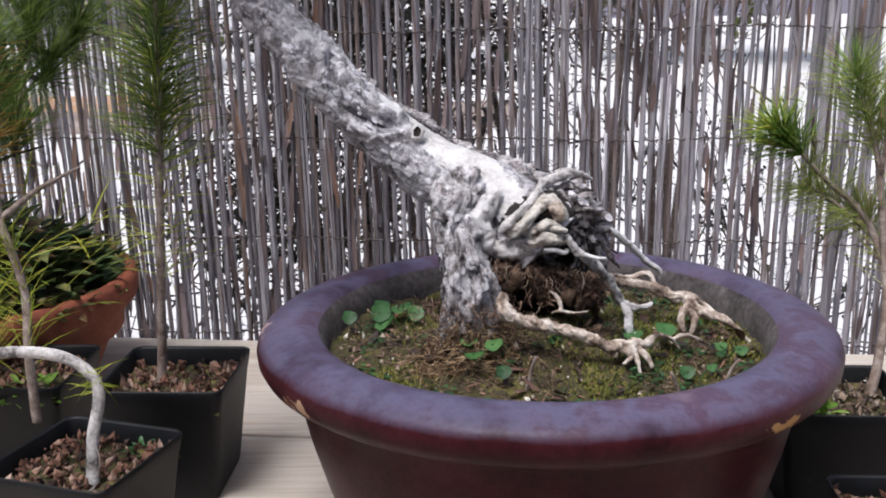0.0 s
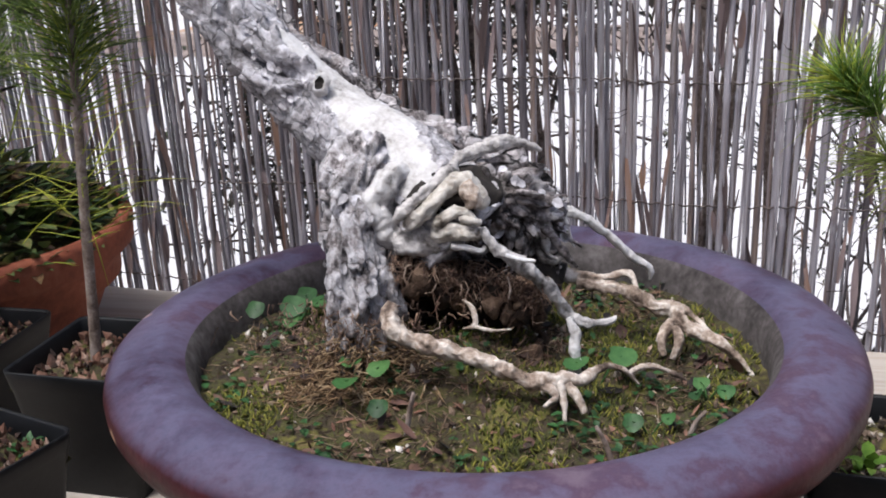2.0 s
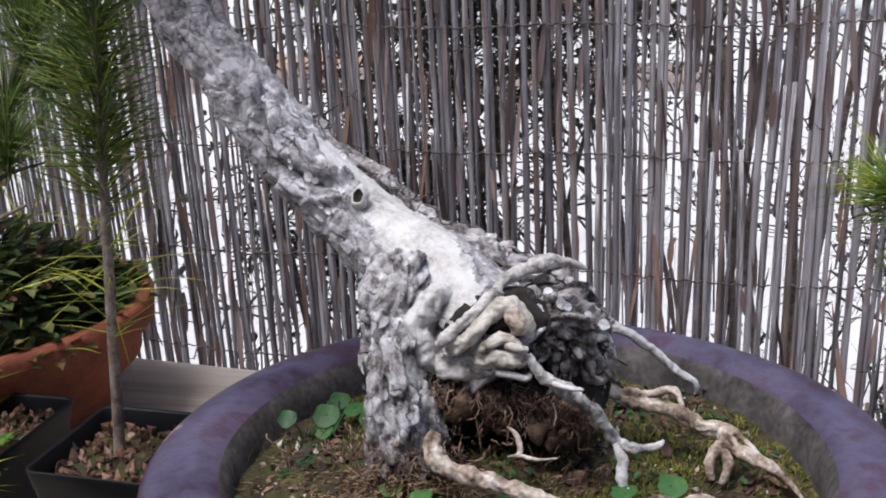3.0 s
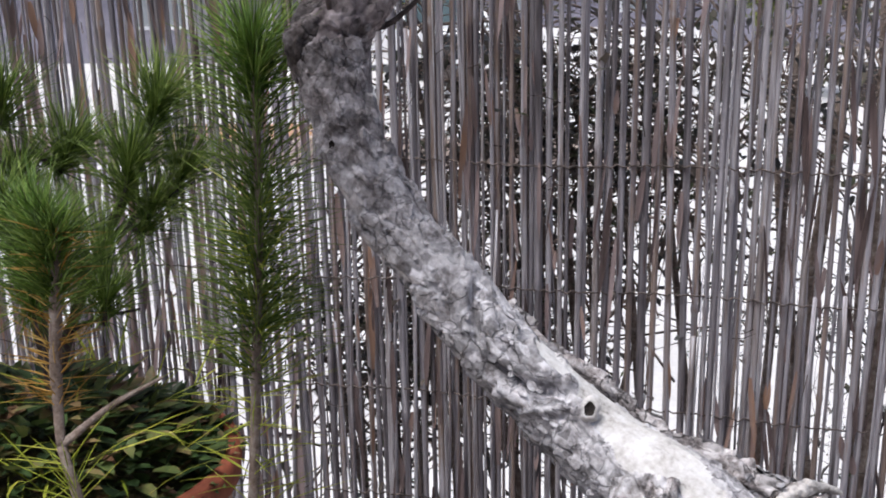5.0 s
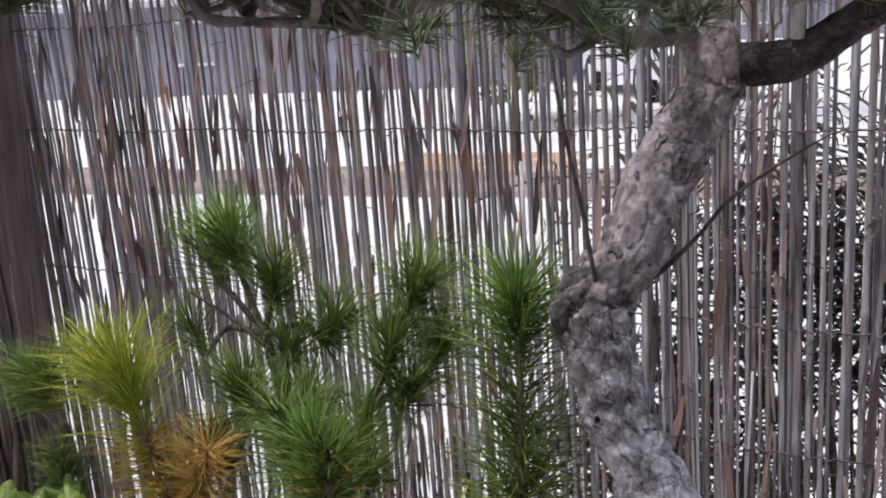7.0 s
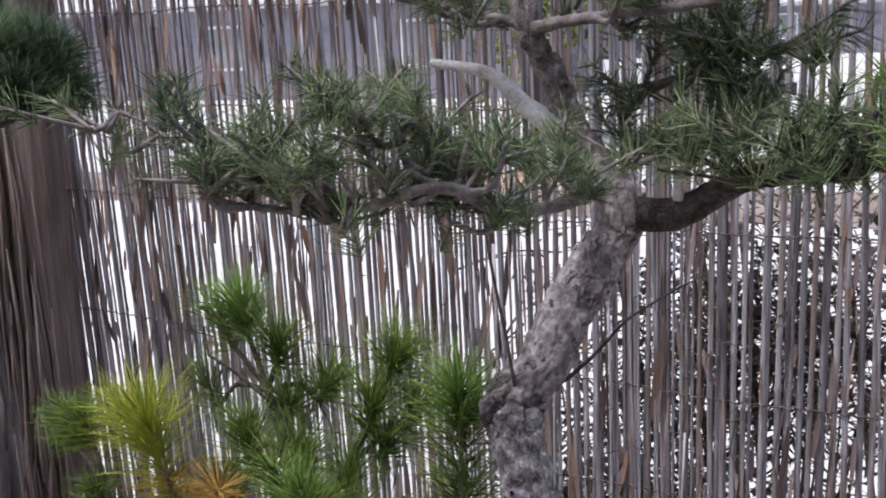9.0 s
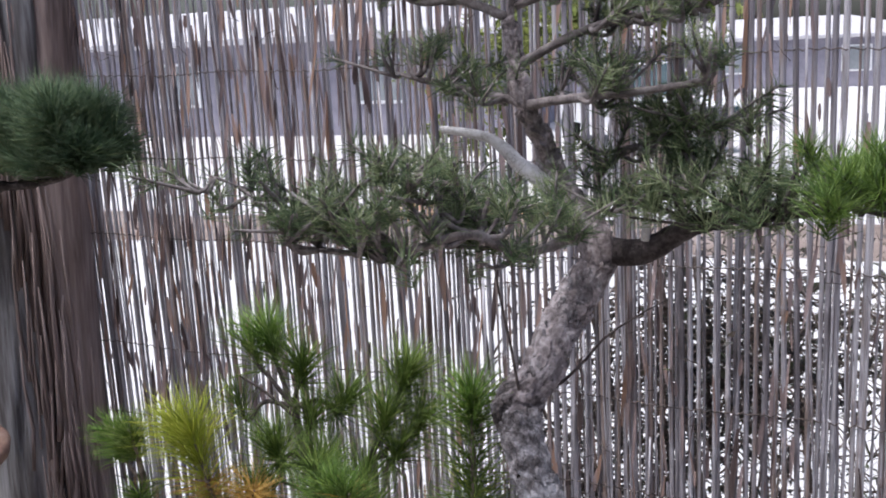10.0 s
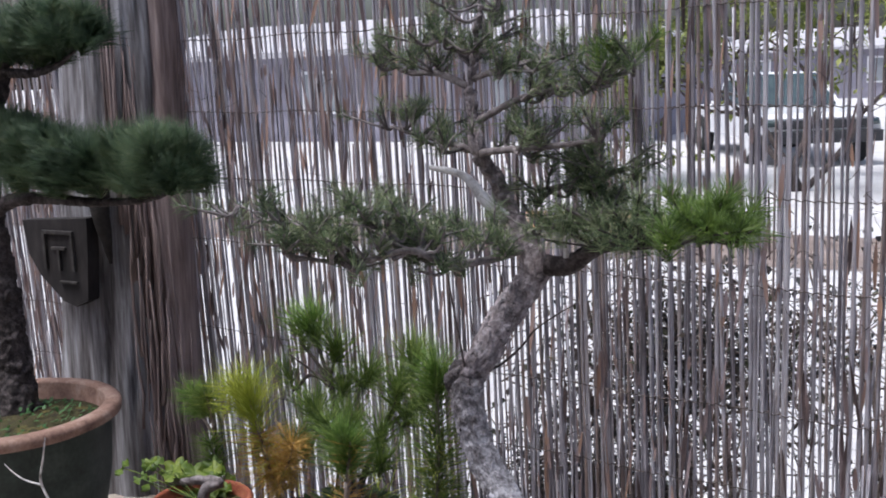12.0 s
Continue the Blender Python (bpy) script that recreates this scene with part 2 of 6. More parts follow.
OLDWOOD = surface("bench_wood", [(.16, .12, .09), (.33, .28, .235), (.45, .41, .37), (.30, .22, .15)], 9, .85, .5, (.16, 3.2, 3.2), fine=9, vary=.35, lo=.2, hi=.85)
STUMPWOOD = surface("weathered_stump", [(.045, .038, .039), (.15, .14, .145), (.30, .295, .318), (.46, .46, .50)], 16, .9, .8, (1.4, 1.4, .10), fine=9, distance=.006, lo=.3, hi=.72)
STUMPBARK = surface("stringy_bark", [(.08, .057, .054), (.21, .158, .15), (.36, .29, .285)], 14, .95, .8, (1.4, 1.4, .08), fine=8, distance=.006)
PLAQUE_BAR = surface("worn_plaque_bar", [(.018, .016, .016), (.035, .031, .031), (.06, .054, .053)], 40, .8, .4)
PLAQUE = surface("dark_plaque_wood", [(.008, .007, .007), (.018, .015, .016), (.04, .034, .034)], 16, .8, .4, (1, 1, .3))
CONCRETE = surface("pale_concrete", [(.47, .46, .465), (.56, .55, .555), (.63, .62, .625)], 1.3, .9, .2, fine=40, lo=.3, hi=.7)
LAWN = surface("dry_lawn", [(.15, .115, .10), (.22, .175, .155), (.30, .25, .23)], 2.2, .95, .4, fine=30, lo=.3, hi=.7)
STUCCO = surface("stucco", [(.20, .19, .235), (.30, .285, .34)], 3, .9, .3, fine=60)
BOUNCE_CUT = surface("bounce_cut_ground", [(.17, .145, .125), (.24, .21, .185), (.32, .285, .255)], 3, .95, .5, fine=30)
SIDING = surface("brown_siding", [(.10, .075, .06), (.16, .125, .10)], 3, .85, .3, (1, 1, .2), fine=30)
ROOF = surface("roof_shingle", [(.40, .39, .42), (.52, .51, .54)], 4, .9, .3, fine=20)
CARPAINT = surface("white_car_paint", [(.72, .73, .75), (.8, .8, .82)], 2, .25, 0, specular=.6)
CARGLASS = surface("car_window_glass", [(.03, .05, .055), (.06, .09, .095)], 3, .08, 0, specular=.8)
# far window panes: reflected sky is put into the base colour as pale grey
SKYTONE_GLASS = surface("sky_toned_glass", [(.22, .24, .26), (.30, .32, .34)], 1.5, .2, 0, specular=.6)
MULCH = surface("orange_mulch", [(.52, .50, .49), (.30, .22, .17), (.40, .20, .09), (.34, .27, .22), (.54, .52, .51)], 1.6, .95, .4, fine=20)
GARDENLEAF = surface("garden_tree_leaf", [(.10, .13, .03), (.20, .24, .06), (.32, .34, .11)], 20, .6, .2, island=.9, lo=.1, hi=.9, through_light=.35)
RUBBER = surface("tyre_rubber", [(.015, .015, .016), (.03, .03, .03)], 30, .8, .2)
DARKTRIM = surface("dark_trim", [(.03, .03, .035), (.06, .06, .065)], 10, .5, .1)


def glaze():
    """Purple-brown glaze: bluish sky sheen painted in with dust where it faces up, ochre chips in ragged patches along
    the lip.
    """
    m = surface("pot_glaze", [(.016, .0040, .0058), (.036, .0075, .0105), (.060, .014, .018)], 16, .40, .3, fine=14, specular=.10)
    nt = m.node_tree
    nd, ln = nt.nodes, nt.links
    b = nd["Principled BSDF"]
    old = b.inputs["Base Color"].links[0].from_socket
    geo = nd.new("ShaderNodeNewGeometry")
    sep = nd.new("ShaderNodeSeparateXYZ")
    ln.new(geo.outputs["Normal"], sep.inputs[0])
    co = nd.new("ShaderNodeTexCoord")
    sheen_dust = nd.new("ShaderNodeTexNoise")
    sheen_dust.inputs["Scale"].default_value, sheen_dust.inputs["Detail"].default_value = 17, 12
    sheen_dust.inputs["Roughness"].default_value = .68
    ln.new(co.outputs["Object"], sheen_dust.inputs["Vector"])
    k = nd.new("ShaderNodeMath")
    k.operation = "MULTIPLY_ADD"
    ln.new(sheen_dust.outputs["Fac"], k.inputs[0])
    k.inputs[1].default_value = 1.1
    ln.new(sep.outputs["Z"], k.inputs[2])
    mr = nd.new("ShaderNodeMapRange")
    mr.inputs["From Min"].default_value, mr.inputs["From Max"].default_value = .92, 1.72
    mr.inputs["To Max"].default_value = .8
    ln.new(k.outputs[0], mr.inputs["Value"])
    sky_sheen = ramp(nt, [(.32, (.048, .038, .07)), (.42, (.093, .094, .163)), (.52, (.128, .132, .217)), (.60, (.08, .06, .10)), (.70, (.15, .12, .16))])
    ln.new(sheen_dust.outputs["Fac"], sky_sheen.inputs[0])
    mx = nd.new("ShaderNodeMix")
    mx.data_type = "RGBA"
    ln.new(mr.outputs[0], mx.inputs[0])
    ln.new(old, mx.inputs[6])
    ln.new(sky_sheen.outputs[0], mx.inputs[7])
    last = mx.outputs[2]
    ragged = nd.new("ShaderNodeTexNoise")
    ragged.inputs["Scale"].default_value, ragged.inputs["Detail"].default_value = 110, 4
    ln.new(co.outputs["Object"], ragged.inputs["Vector"])
    for (x, y, z), (sx, sy, sz), col in (((.126, -.153, -.004), (.040, .030, .0085), (.40, .23, .10)), ((-.160, -.118, -.004), (.034, .030, .0075), (.42, .27, .18)),
                                         ((-.198, -.01, .006), (.012, .03, .014), (.33, .23, .22))):
        mp = nd.new("ShaderNodeMapping")
        mp.inputs["Location"].default_value = (-x / sx, -y / sy, -z / sz)
        mp.inputs["Scale"].default_value = (1 / sx, 1 / sy, 1 / sz)
        ln.new(co.outputs["Object"], mp.inputs[0])
        ln_ = nd.new("ShaderNodeVectorMath")
        ln_.operation = "LENGTH"
        ln.new(mp.outputs[0], ln_.inputs[0])
        s = nd.new("ShaderNodeMath")
        s.operation = "MULTIPLY_ADD"
        ln.new(ragged.outputs["Fac"], s.inputs[0])
        s.inputs[1].default_value = 2.6
        ln.new(ln_.outputs["Value"], s.inputs[2])
        q = nd.new("ShaderNodeMapRange")
        q.inputs["From Min"].default_value, q.inputs["From Max"].default_value = 1.75, 1.6
        ln.new(s.outputs[0], q.inputs["Value"])
        m2 = nd.new("ShaderNodeMix")
        m2.data_type = "RGBA"
        ln.new(q.outputs[0], m2.inputs[0])
        ln.new(last, m2.inputs[6])
        m2.inputs[7].default_value = (*col, 1)
        last = m2.outputs[2]
    ln.new(last, b.inputs["Base Color"])
    return m


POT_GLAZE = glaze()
DIRTWALL = surface("earth_stained_glaze", [(.03, .026, .026), (.075, .066, .066), (.14, .128, .13)], 28, .9, .4, fine=8)


# ---- mesh helpers ----
def spline(ctrl, step):
    """Catmull-Rom through rows (x, y, z, radius), resampled every step metres."""
    c = np.array(ctrl, float)
    c = np.vstack([2 * c[0] - c[1], c, 2 * c[-1] - c[-2]])
    out = []
    for i in range(1, len(c) - 2):
        p0, p1, p2, p3 = c[i - 1:i + 3]
        n = max(2, int(np.linalg.norm((p2 - p1)[:3]) / step))
        for k in range(n):
            t = k / n
            out.append(.5 * (2 * p1 + (p2 - p0) * t + (2 * p0 - 5 * p1 + 4 * p2 - p3) * t * t + (3 * p1 - p0 - 3 * p2 + p3) * t ** 3))
    out.append(c[-2])
    out = np.array(out)
    out[:, 3] = np.maximum(out[:, 3], .0003)
    return out


class Geo:
    def __init__(self):
        self.v, self.f = [], []

    def tube(self, rows, seg=8, relief=None):
        rows = np.array(rows, float)
        p, r = rows[:, :3], rows[:, 3]
        tan = np.gradient(p, axis=0)
        tan /= np.linalg.norm(tan, axis=1)[:, None] + 1e-9
        side = np.cross(tan[0], (0, 0, 1) if abs(tan[0][2]) < .9 else (0, 1, 0))
        base, run = len(self.v), 0.0
        for i in range(len(p)):
            side = side - tan[i] * (side @ tan[i])
            side /= np.linalg.norm(side) + 1e-9
            up = np.cross(tan[i], side)
            if i:
                run += np.linalg.norm(p[i] - p[i - 1])
            for k in range(seg):
                a = 2 * math.pi * k / seg
                n = side * math.cos(a) + up * math.sin(a)
                lift = relief(a, run, r[i], p[i], n) if relief else 0
                rr = r[i] + lift
                self.v.append(tuple(p[i] + n * rr))
        for i in range(len(p) - 1):
            for k in range(seg):
                j = (k + 1) % seg
                self.f.append((base + i * seg + k, base + i * seg + j, base + (i + 1) * seg + j, base + (i + 1) * seg + k))
        self.f.append(tuple(base + k for k in reversed(range(seg))))
        self.f.append(tuple(base + (len(p) - 1) * seg + k for k in range(seg)))
        return self

    def needle(self, root, way, length, width, bend):
        """A thin three-sided needle that curves by bend (a vector) towards its tip."""
        way = np.array(way, float)
        way /= np.linalg.norm(way)
        s = np.cross(way, (.3, .5, .81))
        s /= np.linalg.norm(s) + 1e-9
        u = np.cross(way, s)
        b = len(self.v)
        root = np.array(root, float)
        mid = root + way * length * .55 + np.array(bend) * .3
        tip = root + way * length + np.array(bend)
        for c, w in ((root, width), (mid, width * .85)):
            for k in range(3):
                a = 2.094 * k
                self.v.append(tuple(c + (s * math.cos(a) + u * math.sin(a)) * w))
        self.v.append(tuple(tip))
        for k in range(3):
            j = (k + 1) % 3
            self.f.append((b + k, b + j, b + 3 + j, b + 3 + k))
            self.f.append((b + 3 + k, b + 3 + j, b + 6))

    def blade(self, c, way, nor, length, width, cup=.15, steps=4):
        """A pointed leaf from c along way, slightly cupped."""
        way, nor = Vector(way).normalized(), Vector(nor)
        side = way.cross(nor).normalized()
        nor = side.cross(way)
        b = len(self.v)
        for i in range(steps + 1):
            t = i / steps
            w = width * math.sin(math.pi * min(1, .12 + .88 * t)) ** .8 * .5
            m = Vector(c) + way * length * t - nor * (cup * length * t * t)
            self.v += [tuple(m - side * w + nor * w * .35), tuple(m), tuple(m + side * w + nor * w * .35)]
        for i in range(steps):
            q = b + 3 * i
            self.f += [(q, q + 1, q + 4, q + 3), (q + 1, q + 2, q + 5, q + 4)]

    def lathe(self, profile, seg=64, centre=(0, 0, 0), squash=1.0, wobble=0.0):
        b, n = len(self.v), len(profile)
        for k in range(seg):
            a = 2 * math.pi * k / seg
            wb = 1 + wobble * noise.noise((math.cos(a) * 1.5, math.sin(a) * 1.5, 3.3))
            for r, z in profile:
                self.v.append((centre[0] + r * wb * math.cos(a), centre[1] + r * wb * squash * math.sin(a), centre[2] + z))
        for k in range(seg):
            j = (k + 1) % seg
            for i in range(n - 1):
                self.f.append((b + k * n + i, b + j * n + i, b + j * n + i + 1, b + k * n + i + 1))
        return self

    def box(self, c, size, turn=None, bevel=0.0):
        bm = bmesh.new()
        bmesh.ops.create_cube(bm, size=1.0)
        bmesh.ops.scale(bm, vec=size, verts=bm.verts)
        if bevel:
            bmesh.ops.bevel(bm, geom=bm.edges[:], offset=bevel, segments=2, affect="EDGES", profile=.6)
        m = Matrix.Translation(c) @ (turn.to_4x4() if turn else Matrix())
        bmesh.ops.transform(bm, matrix=m, verts=bm.verts)
        bm.verts.index_update()
        b = len(self.v)
        self.v += [tuple(v.co) for v in bm.verts]
        self.f += [tuple(b + v.index for v in f.verts) for f in bm.faces]
        bm.free()
        return self

    def pebble(self, c, size):
        """A small angular chip."""
        b = len(self.v)
        rot = Euler((random.uniform(0, 6), random.uniform(0, 6), random.uniform(0, 6))).to_matrix()
        for p in ((1, 0, 0), (-1, 0, 0), (0, 1, 0), (0, -1, 0), (0, 0, 1), (0, 0, -1)):
            q = Vector([k * s * random.uniform(.6, 1.2) for k, s in zip(p, size)])
            self.v.append(tuple(Vector(c) + rot @ q))
        for i, j, k in ((0, 2, 4), (2, 1, 4), (1, 3, 4), (3, 0, 4), (2, 0, 5), (1, 2, 5), (3, 1, 5), (0, 3, 5)):
            self.f.append((b + i, b + j, b + k))

    def mesh(self, name, material, smooth=True):
        me = bpy.data.meshes.new(name)
        me.from_pydata(self.v, [], self.f)
        me.materials.append(material)
        if smooth:
            me.polygons.foreach_set("use_smooth", [True] * len(me.polygons))
        me.update()
        return me


def thing(name, at, label, category, group="", kind=""):
    ob = new(name)
    ob.empty_display_size = .02
    ob.location = at
    return tagged(ob, label, category, group, kind)


def part(name, geo, material, parent, label="", smooth=True, kind=""):
    """Links geo (in world places) or a ready mesh as one object under parent."""
    me = geo.mesh(name, material, smooth) if isinstance(geo, Geo) else geo
    ob = new(name, me)
    if parent:
        ob.parent = parent
        ob.matrix_parent_inverse = Matrix.Translation(-parent.location if parent.type == "EMPTY" else (0, 0, 0))
    return tagged(ob, label, "", "", kind)


def single(name, geo, material, label, category, group="", kind="", smooth=True):
    return tagged(new(name, geo.mesh(name, material, smooth)), label, category, group, kind)


def bark_relief(cell, depth, flake=.35, seed=0.0, groove=None):
    """Plated bark: raised, tilted scales of uneven height with narrow crevices between."""
    def relief(a, run, r, p, n):
        q = Vector((math.cos(a) * r, math.sin(a) * r, run * .5 + seed)) / cell
        q += .55 * noise.noise_vector(q * .8) + .2 * noise.noise_vector(q * 2.6)
        d, pts = noise.voronoi(q)
        edge = min(1.0, (d[1] - d[0]) * 7)
        lift = noise.cell(Vector(pts[0]) * 7.3)
        tilt = (q - Vector(pts[0])).dot(Vector((.2, .3, .8)))
        big = noise.fractal(Vector((math.cos(a) * r, math.sin(a) * r, run)) * 22, 1, 2, 3)
        rough = noise.fractal(q * 3.5, 1, 2, 3)
        out = depth * (edge * (.42 + 1.1 * flake * lift + .95 * tilt + .16 * rough) - .5) + .0035 * big * min(1, r / .02)
        if groove:
            out += groove(a, run)
        return out
    return relief


def grain_relief(depth, freq=160.0, lumps=.3):
    """Long fibres and lumps of bare wood."""
    def relief(a, run, r, p, n):
        f = noise.noise((math.cos(a) * r * freq, math.sin(a) * r * freq, run * 14))
        g = noise.noise((math.cos(a) * 2.1, math.sin(a) * 2.1, run * 55))
        return depth * (f + lumps * 2.2 * g) * min(1, r / .006)
    return relief


def tuft_mesh(name, count, length, width, spread, droop, material, seed, stem=.02):
    """A brush of needles about +z, fixed along a short shoot below the origin."""
    rnd = random.Random(seed)
    g = Geo()
    for i in range(count):
        a, u = rnd.uniform(0, 2 * math.pi), rnd.random()
        out = spread * (.25 + .75 * rnd.random() ** .6)
        way = (math.cos(a) * out, math.sin(a) * out, 1 - .45 * out + rnd.uniform(-.15, .15))
        ln = length * rnd.uniform(.65, 1.1)
        g.needle((0, 0, -stem * u), way, ln, width * rnd.uniform(.8, 1.2),
                 (rnd.uniform(-.1, .1) * ln, rnd.uniform(-.1, .1) * ln, -droop * ln * rnd.uniform(.3, 1)))
    return g.mesh(name, material)


def aim(at, way, scale=1.0, spin=0.0):
    return Matrix.Translation(at) @ Vector(way).to_track_quat("Z", "Y").to_matrix().to_4x4() @ Matrix.Rotation(spin, 4, "Z") @ Matrix.Scale(scale, 4)


def put(name, me, parent, m, label=""):
    """A further object on a shared mesh, at the world pose m, under parent."""
    ob = new(name, me)
    ob.parent = parent
    if parent.type == "EMPTY":
        ob.matrix_parent_inverse = Matrix.Translation(-parent.location)
    ob.matrix_basis = m
    return tagged(ob, label)


BENCH_Z, GROUND_Z = .075, -.70


def fence_y(x, z=.35):
    return 1.247 - .11 * x - .045 * (z - .35)


# ---- ground and the yard behind the fence ----
g = Geo()
N = 24
for j in range(N + 1):
    for i in range(N + 1):
        x, y = [math.copysign(abs(k) ** 3 * 900, k) for k in (2 * i / N - 1, 2 * j / N - 1)]
        g.v.append((x, y, GROUND_Z))
for j in range(N):
    for i in range(N):
        q = j * (N + 1) + i
        g.f.append((q, q + 1, q + N + 2, q + N + 1))
single("ground", g, CONCRETE, "pale bright concrete yard and driveway", "ground", kind="structure", smooth=False)

for name, label, m, x0, x1, y0, y1, n in (("lawn", "dull brown dry lawn strip across the driveway", LAWN, -30.0, .6, 8.2, 9.9, 31), ("mulch_bed", "orange-brown mulch bed beside the driveway", MULCH, -4.5, -2.5, 9.6, 10.9, 15)):
    g = Geo()
    z = GROUND_Z + (.004 if name == "lawn" else .010)
    for k in range(n):
        x = x0 + (x1 - x0) * k / (n - 1)
        g.v += [(x, y0 + .25 * noise.noise((x * .8, 2.0, 0)), z), (x, y1 + .35 * noise.noise((x * .7, 7.0, 0)), z)]
    g.f = [(2 * k, 2 * k + 2, 2 * k + 3, 2 * k + 1) for k in range(n - 1)]
    single(name, g, m, label, "lawn" if name == "lawn" else "flower bed", kind="structure", smooth=False)
# added brown sheet, out of view: keeps the pale concrete from lighting undersides
g = Geo()
g.v = [(-7.5, -3.1, GROUND_Z + .004), (6.5, -3.1, GROUND_Z + .004), (6.5, .55, GROUND_Z + .004), (-7.5, 2.05, GROUND_Z + .004)]
g.f = [(0, 1, 2, 3)]
single("bounce_cut_ground", g, BOUNCE_CUT, "unseen brown ground sheet added under the bench to cut bounce light", "soil", kind="structure", smooth=False)
# unseen wall, added behind the camera to hold back low skylight
g = Geo().box((-.5, -3.2, 1.0), (14, .2, 3.4))
single("unseen_back_wall", g, SIDING, "plain brown unseen wall added behind the camera to block low skylight", "wall", kind="structure", smooth=False)


# low houses far across the drive
def house(x, y, w, d, h, eave):
    t = thing("house", (x, y, GROUND_Z), "low pale stucco house with a grey shingled roof", "house")
    part("wall", Geo().box((x, y, GROUND_Z + h / 2), (w, d, h)), STUCCO, t, smooth=False)
    g = Geo()
    b = [(x - w / 2 - eave, y - d / 2 - eave), (x + w / 2 + eave, y - d / 2 - eave), (x + w / 2 + eave, y + d / 2 + eave), (x - w / 2 - eave, y + d / 2 + eave)]
    z = GROUND_Z + h
    g.v = [(*q, z - .12) for q in b] + [(*q, z + .02) for q in b] + [(x - w * .3, y, z + .9), (x + w * .3, y, z + .9)]
    g.f = [(3, 2, 1, 0), (0, 1, 5, 4), (1, 2, 6, 5), (2, 3, 7, 6), (3, 0, 4, 7), (4, 5, 9, 8), (5, 6, 9), (6, 7, 8, 9), (7, 4, 8)]
    part("roof", g, ROOF, t, "grey shingled hip roof", smooth=False)
    for k in range(3):
        wx = x - w * .32 + k * w * .32
        f = part("window", Geo().box((wx, y - d / 2 - .02, GROUND_Z + h * .55), (1.2, .08, 1.1), bevel=.02), CARPAINT, t, "white window frame", smooth=False)
        part("pane", Geo().box((wx, y - d / 2 - .065, GROUND_Z + h * .55), (1.04, .02, .94)), SKYTONE_GLASS, f, "pane with the sky's reflection painted as pale grey", smooth=False)


house(-15.0, 25.0, 17, 6, 2.3, .5)
house(10.5, 30.0, 15, 6, 2.35, .5)
house(-4.0, 50.0, 16, 6, 2.15, .5)


def car(x, y, turn):
    """A white pickup: side profile pushed out to its width, cab glass, bumper, lamps and wheels."""
    t = thing("pickup_truck", (x, y, GROUND_Z), "white pickup truck parked on the driveway behind the fence", "car")
    rot = Matrix.Rotation(turn, 4, "Z")
    base = Matrix.Translation((x, y, GROUND_Z)) @ rot @ Matrix.Diagonal((1, 1, .86, 1))

    def prism(profile, half, inset=0.0):
        g = Geo()
        n = len(profile)
        for s in (-1, 1):
            for px, pz in profile:
                g.v.append(tuple(base @ Vector((px, s * (half - inset * max(0, pz - .95)), pz))))
        g.f = [tuple(reversed(range(n))), tuple(range(n, 2 * n))] + [(i, (i + 1) % n, n + (i + 1) % n, n + i) for i in range(n)]
        return g
    part("body", prism([(-2.5, .45), (-2.5, .98), (-.75, 1.0), (-.7, 1.02), (.85, 1.03), (2.2, .96), (2.42, .8), (2.45, .45)], .9), CARPAINT, t, smooth=False)
    part("cab", prism([(-.72, 1.0), (-.55, 1.62), (-.3, 1.7), (.25, 1.68), (.95, 1.02)], .86, .2), CARPAINT, t, smooth=False)
    part("side_window", prism([(-.58, 1.08), (-.47, 1.55), (.2, 1.56), (.72, 1.08)], .875, .2), CARGLASS, t, "dark cab glass", smooth=False)
    part("windscreen", prism([(.3, 1.62), (.34, 1.66), (.98, 1.06), (.92, 1.04)], .76, .2), CARGLASS, t, "dark glass", smooth=False)
    part("grille", prism([(2.40, .68), (2.40, .86), (2.47, .84), (2.48, .70)], .72), DARKTRIM, t, "dark grille", smooth=False)
    part("bumper", prism([(2.4, .42), (2.4, .66), (2.58, .64), (2.58, .44)], .88), DARKTRIM, t, smooth=False)
    part("rear_bumper", prism([(-2.62, .42), (-2.62, .62), (-2.5, .64), (-2.5, .42)], .86), DARKTRIM, t, smooth=False)
    for s in (-1, 1):
        part("headlight", prism([(2.3, .72), (2.3, .88), (2.46, .84), (2.47, .74)], .86), CARGLASS, t) if s < 0 else None
        for wx in (-1.6, 1.55):
            c = base @ Vector((wx, s * .84, .36))
            g = Geo().lathe([(.2, -.1), (.34, -.1), (.37, -.06), (.37, .06), (.34, .1), (.2, .1)], 24)
            rim = Geo().lathe([(.0, .05), (.1, .07), (.2, .1), (.2, -.1), (.0, -.08)], 18)
            for q in (g, rim):
                q.v = [tuple(c + (rot @ Matrix.Rotation(math.pi / 2, 4, "X")) @ Vector(v)) for v in q.v]
            w = part("wheel", g, RUBBER, t, "black tyre")
            part("rim", rim, CARPAINT, w, "pale wheel rim")


car(-3.15, 18.9, radians(-62))


